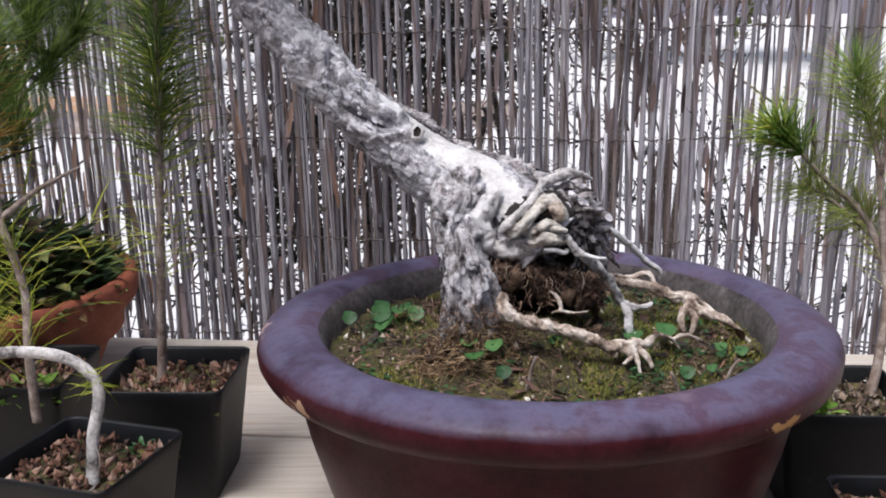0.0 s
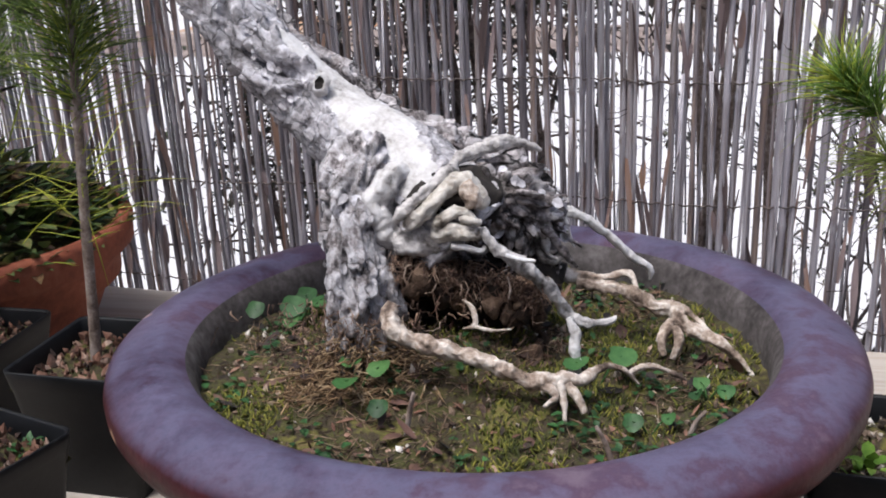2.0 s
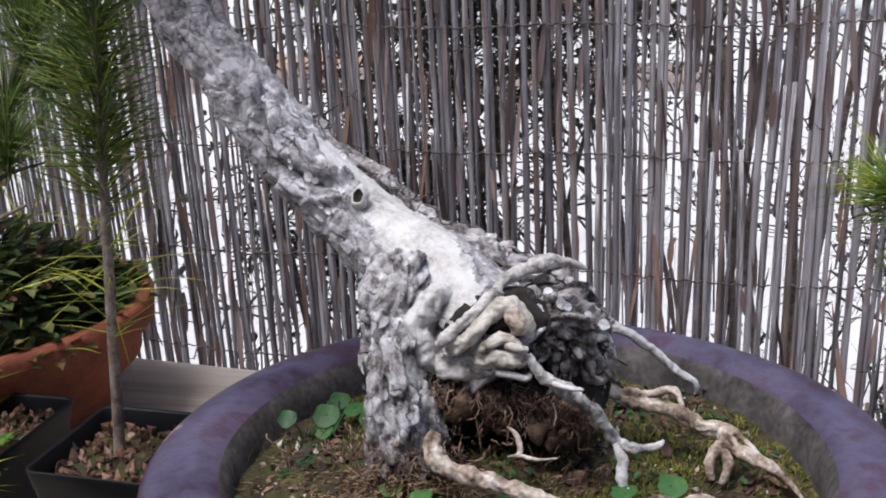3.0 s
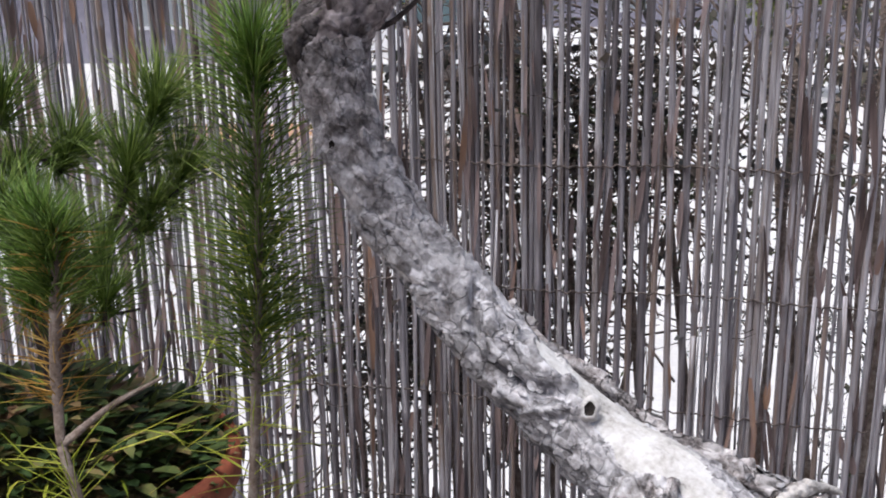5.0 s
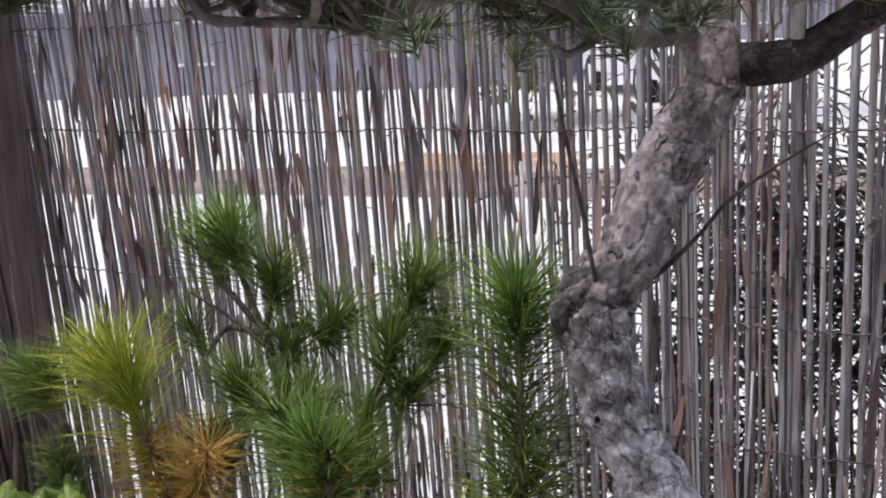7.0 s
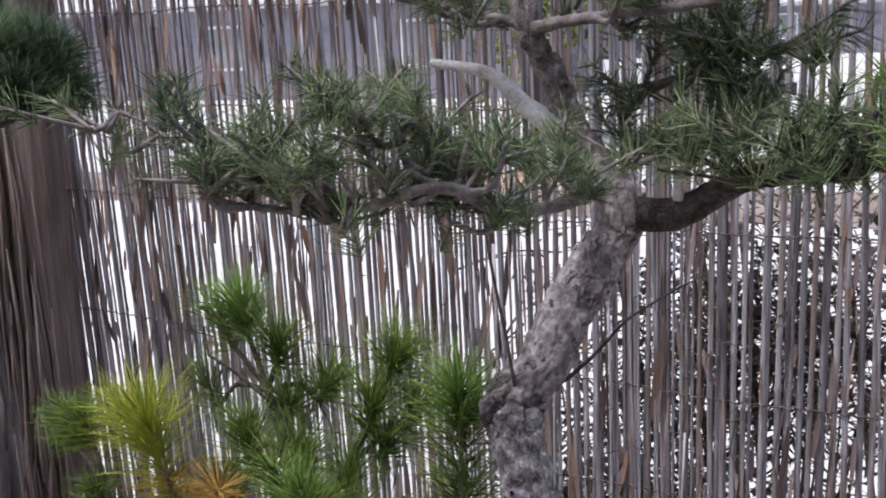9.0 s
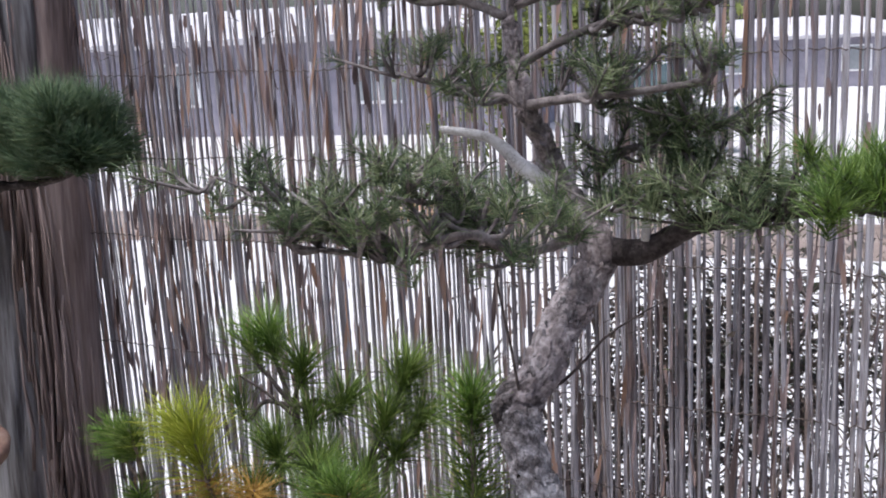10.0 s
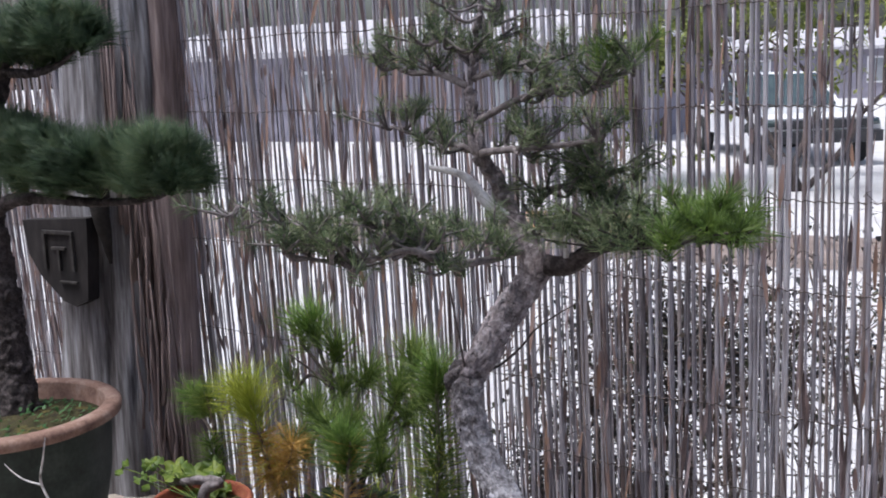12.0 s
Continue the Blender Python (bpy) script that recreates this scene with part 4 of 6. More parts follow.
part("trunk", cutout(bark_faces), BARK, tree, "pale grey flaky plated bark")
part("deadwood_strip", cutout(bald_faces), DEADWOOD, tree, "smooth bleached bare wood strip")
part("upper_trunk", Geo().tube(spline(up, .0015), 120, plates(.0105, .0036, 5.0, .55, .0008, 1.0)), BARK_UP, tree, "reddish grey plated bark")
leg = [(.0179, .704, .3546, .020), (.0155, .692, .3453, .0192), (.0143, .684, .3322, .0180), (.0160, .672, .3176, .0162), (.0178, .666, .3016, .0160), (.0195, .664, .2868, .0170), (.0205, .664, .2700, .0185), (.021, .667, .245, .022)]
part("buttress", Geo().tube(spline(leg, .0010), 150, plates(.0092, .0066, 9.0, .40, .0026, .7)), BARK_LEG, tree, "rough plated bark at the base")
ridge = [(-.070, .782, .430, .003), (-.040, .770, .406, .0050), (-.006, .756, .384, .0066), (.022, .742, .3675, .0076), (.046, .730, .360, .0085), (.066, .722, .352, .0095), (.085, .718, .345, .009)]
part("bark_ridge", Geo().tube(spline(ridge, .0013), 60, plates(.0060, .0040, 21.0, .35, .0012, 1.0)), BARK_RIDGE, tree, "torn dark-edged bark ridge")
bulge = [(-.172, .800, .540, .003), (-.179, .804, .556, .0085), (-.178, .807, .574, .0088), (-.168, .815, .590, .005)]
part("elbow_bulge", Geo().tube(spline(bulge, .0012), 60, plates(.0075, .0044, 51.0)), BARK_MD, tree, "dark rough bulge at the bend")
lump = [(.060, .696, .314, .018), (.076, .700, .326, .022), (.0918, .706, .330, .0225), (.102, .713, .322, .019), (.110, .720, .312, .012), (.116, .726, .305, .005)]
part("root_burl", Geo().tube(spline(lump, .0012), 110, plates(.0072, .0080, 33.0, .6, .003, 1.0)), BURL, tree, "gnarled flaking root burl")


def knot(x, y, z, r, way, material):
    m = aim((x, y, z), way)
    ring = lambda a: 1 + .16 * math.sin(2 * a + x * 90) + .08 * math.sin(5 * a)
    g = Geo().lathe([(r * .6, -.003), (r * .72, .0), (r * .9, .0007), (r * 1.15, .0), (r * 1.5, -.003)], 30)
    g.v = [tuple(m @ (Vector(v) * ring(math.atan2(v[1], v[0])))) for v in g.v]
    k = part("knot", g, material, tree, "worn lip round a knot hole")
    g = Geo().lathe([(0, -.0012), (r * .5, -.0009), (r * .8, .0004)], 24)
    g.v = [tuple(m @ (Vector(v) * ring(math.atan2(v[1], v[0])))) for v in g.v]
    part("knot_hole", g, HOLE, k, "dark hole")


knot(-.0140, .7240, .3880, .0040, (-.1, -1, .45), DEADWOOD)
knot(.0025, .7190, .3730, .0022, (-.1, -1, .4), DEADWOOD)
knot(-.1575, .7800, .5130, .0026, (-.3, -1, .1), BARK)
knot(-.1555, .8150, .5960, .0046, (-.15, -1, .12), BARK_MD)


def root_relief(depth):
    """Gnarled root skin: lumps along the root, scaly bark and small pits."""
    def relief(a, run, r, p, n):
        q = Vector(p) * 1.0 + Vector(n) * r
        lump = noise.fractal(q * 120, 1, 2, 3)
        scale = noise.fractal(q * 380, 1, 2, 2)
        fibre = noise.noise((math.cos(a) * r * 420, math.sin(a) * r * 420, run * 25))
        return depth * (1.9 * lump + .9 * scale + .7 * fibre) * min(1, r / .0045)
    return relief


# twisted root wood over the burl, and the roots that reach into the soil
for rows, m, lab in (
    ([(.0433, .684, .3483, .006), (.0359, .678, .348, .0082), (.030, .674, .3396, .0092), (.0298, .672, .3283, .0092), (.0357, .672, .3179, .008), (.0469, .674, .3154, .006)], DEADWOOD, "smooth cream root wood"),
    ([(.0408, .662, .3304, .003), (.046, .660, .3364, .0038), (.0557, .663, .3444, .0040), (.0645, .670, .3513, .0040), (.0687, .678, .3533, .0036)], GREYWOOD, "grey dead root"),
    ([(.0660, .676, .3505, .003), (.0698, .684, .357, .0034), (.079, .695, .3588, .0042), (.0892, .705, .3604, .0046), (.1016, .712, .3571, .0028), (.108, .715, .354, .001)], GREYWOOD, "splintered grey dead root"),
    ([(.046, .664, .327, .004), (.0544, .660, .3343, .0050), (.0639, .664, .3434, .0058), (.0729, .670, .3485, .0060), (.0801, .672, .3443, .0054), (.0822, .672, .3371, .004), (.0797, .672, .3317, .003)], CREAM, "cream twisted root"),
    ([(.0747, .666, .3478, .005), (.0791, .664, .3431, .0062), (.0803, .664, .3374, .0046)], TANROOT, "worn brown root knuckle"),
    ([(.0608, .662, .3265, .0034), (.0658, .660, .3331, .0036), (.0713, .661, .3367, .0036), (.0767, .662, .3347, .0032), (.0808, .662, .3308, .0026)], CREAM, "cream twisted root"),
    ([(.0742, .660, .3324, .0022), (.0802, .658, .3326, .0025), (.084, .660, .3309, .002)], CREAM, "thin cream root"),
    ([(.0602, .664, .3229, .005), (.0695, .661, .325, .0056), (.078, .661, .3252, .0054), (.0845, .664, .3235, .0038)], CREAM, "cream shelf of root wood"),
    ([(.0695, .660, .3182, .002), (.0767, .659, .3182, .0024), (.0834, .661, .3159, .0021), (.0859, .663, .3177, .0016)], DEADWOOD, "thin bleached root lip"),
    ([(.0386, .668, .3164, .008), (.0504, .669, .3174, .0098), (.0622, .670, .3189, .0095), (.0735, .671, .3186, .0075)], GREYWOOD, "grey root base over the hollow"),
    ([(.0841, .662, .3271, .0026), (.0884, .662, .3205, .0032), (.0943, .663, .3144, .0038), (.1036, .667, .3067, .0042), (.1125, .675, .295, .0045), (.1191, .680, .284, .0045), (.1232, .683, .276, .0042), (.1284, .684, .2714, .0037), (.1361, .687, .2686, .003), (.146, .693, .2678, .002), (.1488, .696, .2692, .001)], GREYWOOD, "grey root arching over the hollow"),
    ([(.0962, .660, .3143, .0013), (.1045, .660, .3122, .0019), (.1109, .660, .3118, .0008)], DEADWOOD, "short pale splinter"),
    ([(.1258, .680, .2742, .0032), (.129, .676, .2673, .0036), (.129, .673, .2607, .0032), (.130, .671, .2540, .0024), (.131, .670, .246, .002)], DEADWOOD, "grey root fork"),
    ([(.1331, .668, .2559, .0016), (.1277, .664, .2521, .0018), (.1257, .661, .2480, .001)], DEADWOOD, "pale root toe"),
    ([(.1090, .730, .316, .0040), (.1138, .738, .3143, .0038), (.1245, .742, .3113, .0035), (.1337, .746, .3046, .0032), (.1447, .750, .2935, .003), (.1559, .754, .2822, .003), (.164, .756, .2766, .0028), (.1663, .756, .2732, .0022), (.1658, .756, .268, .001)], DEADWOOD, "long bare grey root"),
    ([(.1157, .735, .3175, .002), (.1197, .735, .3061, .0018), (.1219, .735, .2979, .0012), (.1241, .735, .2939, .0005)], DEADWOOD, "short pale splinter"),
    ([(.0414, .642, .2938, .004), (.0406, .637, .288, .0058), (.045, .634, .2815, .0058), (.055, .633, .2783, .0054), (.0674, .633, .2747, .0052), (.0812, .633, .2712, .005), (.0949, .633, .2666, .005), (.1085, .633, .2607, .0048), (.1179, .634, .2596, .0046), (.1272, .637, .2599, .0042), (.1349, .642, .2579, .0034), (.1412, .650, .2595, .0028), (.1478, .658, .2583, .0021), (.156, .660, .2545, .0016), (.162, .662, .247, .001)], TANROOT, "thick pale root running over the moss"),
    ([(.156, .661, .2535, .0015), (.1656, .668, .2545, .0018), (.1741, .672, .2512, .0018), (.1854, .676, .2440, .0008)], TANROOT, "thin pale root tip"),
    ([(.1153, .633, .2593, .0034), (.121, .630, .2576, .0027), (.1235, .628, .2545, .0018), (.118, .626, .2500, .001)], TANROOT, "pale root toe"),
    ([(.1247, .634, .260, .0028), (.1273, .629, .254, .0022), (.1284, .622, .2450, .0011)], TANROOT, "pale root toe"),
    ([(.1287, .635, .2585, .0028), (.1336, .631, .2533, .0027), (.1373, .628, .2470, .0015)], TANROOT, "pale root toe"),
    ([(.1068, .728, .2821, .0038), (.1189, .734, .278, .004), (.1313, .738, .2745, .0038), (.1423, .739, .2745, .0028), (.1516, .741, .2775, .0024), (.1564, .739, .275, .0022), (.1588, .735, .2700, .0014)], TANROOT, "pale looped root"),
    ([(.1257, .728, .2754, .003), (.1382, .728, .2731, .0035), (.1506, .729, .2719, .0038), (.160, .727, .2676, .0042), (.1693, .723, .2639, .0047), (.1784, .724, .2639, .0047), (.1815, .719, .2594, .0047), (.189, .714, .2559, .0039), (.1993, .710, .2525, .0032), (.2081, .707, .2484, .0027), (.2139, .704, .2445, .002), (.2196, .701, .2380, .001)], TANROOT, "pale root reaching over the moss"),
    ([(.1798, .724, .2656, .002), (.1859, .722, .2634, .002), (.1934, .717, .2585, .0016), (.2008, .712, .2520, .001)], TANROOT, "thin pale root"),
    ([(.1785, .715, .2593, .0034), (.1727, .708, .2521, .0034), (.1743, .704, .2440, .0026)], TANROOT, "thin pale root"),
    ([(.180, .712, .2573, .0034), (.1816, .706, .2518, .0034), (.1787, .702, .2430, .002)], TANROOT, "thin pale root"),
    ([(.0738, .662, .2893, .001), (.0784, .660, .2857, .0015), (.0808, .657, .2809, .0015), (.0799, .655, .2778, .0013), (.0747, .655, .2763, .0007)], TANROOT, "thin grey root"),
    ([(.0799, .655, .2778, .0011), (.089, .655, .276, .0009), (.0987, .657, .2762, .0005)], TANROOT, "thin grey root"),
    ([(.0956, .668, .3001, .0007), (.0971, .667, .2944, .0007), (.0961, .667, .2882, .0004)], TANROOT, "thin grey root"),
):
    thin = .80 if m in (CREAM, DEADWOOD) or rows[0][1] < .68 else .92
    part("root", Geo().tube(spline([(x, y, z, r * thin) for x, y, z, r in rows], .0010), 30, root_relief(.0011)), m, tree, lab)

# near-black filler tube: the shade between the twisted roots, put in as a solid
part("root_gap_shade", Geo().tube(spline([(.044, .681, .327, .011), (.058, .681, .335, .015), (.074, .683, .337, .015), (.088, .688, .333, .010)], .0015), 40, plates(.006, .003, 61.0)), HOLE, tree, "near-black filler for the shade between the roots")
rnd = random.Random(15)
for k in range(34):
    u = rnd.random()
    x0, z0 = .084 + .030 * u + rnd.uniform(-.004, .004), .352 - .040 * u + rnd.uniform(-.022, .006)
    y0 = .684 + .036 * u + rnd.uniform(-.004, .004)
    rows, dx, dz = [], rnd.uniform(-.1, .7), -rnd.uniform(.5, 1)
    for i in range(5):
        rows.append((x0, y0, z0, rnd.uniform(.0012, .0030) * (.5, 1.15, 1.1, .9, .35)[i]))
        x0, z0, y0 = x0 + dx * .006, z0 + dz * .006, y0 + .5 * dx * .006 + rnd.gauss(0, .0025)
        dx, dz = dx + rnd.gauss(0, .35), dz + rnd.gauss(0, .35)
    part("root", Geo().tube(spline(rows, .0014), 14, root_relief(.0012)), rnd.choice((BURL, BURL, GREYWOOD)), tree, "small twisted dead root")

# splinters and curled plates that stand off the bark
rnd = random.Random(4)
g = Geo()
for c, n, size, stand in ((low[3:], 420, .0052, .13), (lump, 60, .0065, .5), (ridge, 80, .007, .4), (leg, 60, .0065, .1), (up[1:5], 160, .0058, .13)):
    rows = spline(c, .003)
    for _ in range(n):
        i = rnd.randrange(2, len(rows) - 2)
        tan = Vector(rows[i + 1][:3] - rows[i - 1][:3]).normalized()
        out = Vector([rnd.gauss(0, 1) for _ in range(3)])
        out = (out - tan * out.dot(tan)).normalized()
        p = Vector(rows[i][:3]) + out * (rows[i][3] * 1.0)
        if nearest(bare, np.array(p))[0] < .013:
            continue
        way = (tan * rnd.choice((-1, 1)) + out * rnd.uniform(.02, stand) + tan.cross(out) * rnd.gauss(0, .35)).normalized()
        g.blade(p, way, out, size * rnd.uniform(.5, 1.3), size * rnd.uniform(.5, 1.0), rnd.uniform(-.25, .15), 3)
part("flaking_bark", g, BARK, tree, "loose curled bark flakes", False, "stuff")

# the hollow under the arch: a near-black lump for its shade at the back, clods and matted roots hanging before it
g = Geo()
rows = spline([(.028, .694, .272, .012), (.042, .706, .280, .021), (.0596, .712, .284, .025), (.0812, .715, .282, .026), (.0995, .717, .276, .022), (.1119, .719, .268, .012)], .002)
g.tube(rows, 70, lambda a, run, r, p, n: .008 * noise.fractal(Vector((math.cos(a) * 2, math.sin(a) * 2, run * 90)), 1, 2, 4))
part("hollow_shade", g, HOLE, tree, "near-black lump for the shade inside the hollow")
g = Geo()
for k in range(150):
    u = rnd.random()
    x = .040 + .070 * u
    z = .311 - .022 * u - abs(rnd.gauss(0, .006)) if k < 110 else rnd.uniform(.244, .262)
    y = .664 + .010 * u + rnd.uniform(0, .022) if k < 110 else .672 + rnd.uniform(0, .020)
    s = rnd.uniform(.0018, .0055)
    g.tube([(x + rnd.gauss(0, .001), y + rnd.gauss(0, .001), z - s * j * .8, s * w) for j, w in enumerate((.35, .9, 1.0, .75, .25))], 8, lambda a, run, r, p, n: .45 * r * noise.noise(Vector(p) * 420 + Vector(n) * 2.5))
part("rooty_earth", g, CLOD, tree, "brown crumbling clods of rooty earth", True, "stuff")
g = Geo()
for k in range(1500):
    if k < 760:
        u = rnd.random()
        a = Vector((.036 + .078 * u, .660 + .012 * u + abs(rnd.gauss(0, .010)), .314 - .020 * u - abs(rnd.gauss(0, .009))))
    elif k < 900:
        a = Vector((rnd.uniform(.045, .122), rnd.uniform(.668, .694), rnd.uniform(.246, .266)))
    else:
        a = Vector((rnd.gauss(.022, .022), rnd.uniform(.638, .665), rnd.uniform(.244, .288)))
    q, d = [], Vector((rnd.gauss(0, .7), rnd.gauss(-.2, .5), rnd.gauss(-.7, .6))).normalized()
    w = rnd.choice((.00018, .00025, .00035, .0005))
    for i in range(4):
        q.append((*a, w * (1.2 - i * .28)))
        a = a + d * rnd.uniform(.0015, .005)
        d = (d + Vector([rnd.gauss(0, .8) for _ in range(3)])).normalized()
    g.tube(q, 4)
part("fine_root_tangle", g, DARKROOT, tree, "tangle of fine brown roots", True, "stuff")

# pale dry fibre heaped round the foot of the trunk
TANFIBRE = surface("tan_fibre", [(.05, .03, .016), (.17, .105, .055), (.30, .205, .115), (.44, .34, .22)], 60, .95, .3, island=.8, lo=.1, hi=.95)
g = Geo()
for _ in range(1500):
    x, y = rnd.gauss(.016, .019), rnd.uniform(.628, .664)
    z = soil_z(x, y) + rnd.uniform(0, .026) * math.exp(-((x - .018) / .020) ** 2) * smooth(.626, .650, y)
    g.needle((x, y, z), (rnd.gauss(0, 1), rnd.gauss(-.3, .7), rnd.uniform(-.3, .5)), rnd.uniform(.004, .014), rnd.choice((.0003, .0004, .0006)), (rnd.gauss(0, .003), rnd.gauss(0, .003), -.002))
part("dry_fibre", g, TANFIBRE, tree, "tan dry fibre at the foot", True, "stuff")

# dark thin dead twigs
for rows in ([(-.163, .806, .585, .0014), (-.167, .806, .61, .0014), (-.170, .806, .628, .0014), (-.178, .808, .664, .0012), (-.185, .81, .704, .0011), (-.189, .81, .741, .0009), (-.192, .81, .775, .0006)],
             [(-.150, .845, .572, .0016), (-.138, .858, .577, .0018), (-.116, .87, .598, .0014), (-.096, .87, .622, .0012), (-.065, .87, .645, .0009), (-.04, .87, .66, .0005)]):
    part("dead_twig", Geo().tube(spline(rows, .005), 7, grain_relief(.0004, 300)), TWIG, tree, "thin dark dead twig")
part("dead_stub", Geo().tube(spline([(-.150, .915, .752, .0095), (-.172, .920, .768, .0088), (-.195, .932, .780, .0078), (-.215, .945, .795, .0064), (-.240, .955, .806, .0054), (-.290, .968, .813, .0036)], .002), 26, grain_relief(.0008)), DEADWOOD, tree, "bleached grey dead branch stub")
part("dead_stub", Geo().tube(spline([(-.062, .893, .712, .0042), (-.060, .888, .732, .0034), (-.055, .884, .742, .0021)], .002), 16, grain_relief(.0006)), DEADWOOD, tree, "short pale stub")

TUFTS = [tuft_mesh("needle_tuft", 38, .031, .0005, 1.2, .0, NEEDLE, k, .030) for k in range(6)]
TIPS = [tuft_mesh("needle_tuft", 90, .040, .0005, 1.05, .0, NEEDLE_OL, 20 + k, .034) for k in range(3)]


def bough(rows, shoots, reach, rise, depth, seed, tips=0.0, start=.15, material=LIMB, meshes=None, scale=1.0):
    """A limb with forking twigs that carry needle tufts."""
    rnd = random.Random(seed)
    pts = spline(rows, .004)
    limb = part("branch", Geo().tube(pts, 16, bark_relief(.006, .0012, .4, seed)), material, tree, "knobbly grey branch")
    twigs = Geo()
    for k in range(shoots):
        u = start + (1 - start) * (k + rnd.random()) / shoots
        b = pts[min(len(pts) - 1, int(u * len(pts)))]
        root = Vector(b[:3])
        d = Vector((rnd.gauss(0, reach * 1.25), rnd.gauss(0, depth * 1.1), rise * rnd.uniform(.05, 1.35)))
        end = root + d
        mid = root + d * .5 + Vector((rnd.gauss(0, .008), rnd.gauss(0, .008), -.012))
        twigs.tube(spline([(*root, min(.0028, b[3])), (*mid, .0022), (*end, .0016)], .006), 6)
        lot = TIPS if rnd.random() < tips * (u > .78) else (meshes or TUFTS)
        way = (end - mid).normalized() + Vector((rnd.gauss(0, .45), rnd.gauss(0, .45), .3))
        put("needle_tuft", rnd.choice(lot), limb, aim(end, way, scale * rnd.uniform(.8, 1.15), rnd.uniform(0, 6)))
        for _ in range(rnd.choice((0, 1, 2, 2))):
            e2 = end + Vector((rnd.gauss(0, .022), rnd.gauss(0, .02), rnd.uniform(-.012, .02)))
            twigs.tube(spline([(*mid, .0018), (*((mid + e2) / 2), .0015), (*e2, .0012)], .008), 5)
            put("needle_tuft", rnd.choice(lot), limb, aim(e2, e2 - mid + Vector((0, 0, .012)), scale * rnd.uniform(.7, 1.05), rnd.uniform(0, 6)))
    part("twigwork", twigs, material, limb, "thin forking twigs", True, "stuff")


bough([(-.112, .912, .699, .0145), (-.074, .905, .697, .0135), (-.052, .90, .706, .012), (-.01, .88, .731, .0092), (.053, .86, .745, .0065), (.105, .845, .750, .0048), (.135, .84, .765, .0028)],
      24, .020, .034, .032, 3, tips=.95, start=.42, material=BARK_DK)
bough([(-0.123, 0.900, 0.718, 0.0066), (-0.135, 0.820, 0.717, 0.0052), (-0.145, 0.740, 0.727, 0.0045), (-0.164, 0.685, 0.750, 0.0040), (-0.207, 0.672, 0.739, 0.0034), (-0.250, 0.670, 0.735, 0.0030), (-0.298, 0.668, 0.738, 0.0022), (-0.321, 0.665, 0.743, 0.0013)], 24, 0.014, 0.032, 0.022, 41, start=0.3, scale=.85)
bough([(-0.227, 0.670, 0.740, 0.0030), (-0.251, 0.668, 0.762, 0.0026), (-0.275, 0.665, 0.773, 0.0024), (-0.308, 0.660, 0.779, 0.0021), (-0.332, 0.655, 0.780, 0.0018), (-0.353, 0.650, 0.793, 0.0015), (-0.373, 0.645, 0.801, 0.0010)], 16, 0.01, 0.014, 0.018, 42, start=0.1, scale=.8)
bough([(-0.164, 0.685, 0.750, 0.0030), (-0.182, 0.680, 0.761, 0.0026), (-0.189, 0.675, 0.794, 0.0020), (-0.208, 0.672, 0.797, 0.0016), (-0.228, 0.670, 0.798, 0.0013)], 11, 0.01, 0.016, 0.018, 43, start=0.25, scale=.8)
bough([(-0.145, 0.740, 0.727, 0.0030), (-0.169, 0.735, 0.754, 0.0026), (-0.190, 0.730, 0.777, 0.0020), (-0.194, 0.730, 0.791, 0.0013)], 9, 0.012, 0.014, 0.02, 44, start=0.2, scale=.75)
bough([(-0.123, 0.900, 0.718, 0.0030), (-0.133, 0.830, 0.736, 0.0026), (-0.146, 0.800, 0.752, 0.0020), (-0.156, 0.790, 0.770, 0.0013)], 10, 0.014, 0.018, 0.02, 45, start=0.25, scale=.8)
bough([(-0.250, 0.670, 0.735, 0.0024), (-0.279, 0.668, 0.750, 0.0020), (-0.304, 0.665, 0.759, 0.0016), (-0.314, 0.660, 0.761, 0.0010)], 7, 0.01, 0.012, 0.018, 46, start=0.2, scale=.75)
bough([(-0.108, 0.910, 0.752, 0.0050), (-0.079, 0.900, 0.748, 0.0042), (-0.048, 0.895, 0.755, 0.0034), (-0.013, 0.890, 0.770, 0.0024), (0.013, 0.885, 0.779, 0.0014)], 15, 0.018, 0.026, 0.028, 47, start=0.15)
bough([(-0.110, 0.910, 0.771, 0.0045), (-0.093, 0.910, 0.788, 0.0036), (-0.061, 0.905, 0.802, 0.0026), (-0.024, 0.900, 0.816, 0.0020), (0.003, 0.895, 0.822, 0.0012)], 16, 0.018, 0.022, 0.028, 48, start=0.2)
bough([(-0.170, 0.885, 0.841, 0.0050), (-0.222, 0.890, 0.853, 0.0042), (-0.266, 0.895, 0.863, 0.0034), (-0.311, 0.900, 0.873, 0.0020)], 14, 0.018, 0.03, 0.026, 49, start=0.1, scale=.85)
bough([(-0.168, 0.880, 0.841, 0.0050), (-0.111, 0.870, 0.847, 0.0042), (-0.050, 0.865, 0.852, 0.0034), (-0.007, 0.860, 0.859, 0.0020)], 14, 0.018, 0.028, 0.028, 50, start=0.1, scale=.85)
bough([(-0.191, 0.900, 0.922, 0.0050), (-0.244, 0.910, 0.941, 0.0044), (-0.292, 0.920, 0.943, 0.0036), (-0.332, 0.930, 0.962, 0.0026), (-0.371, 0.940, 0.971, 0.0015)], 12, 0.016, 0.024, 0.024, 51, start=0.25, scale=.8)
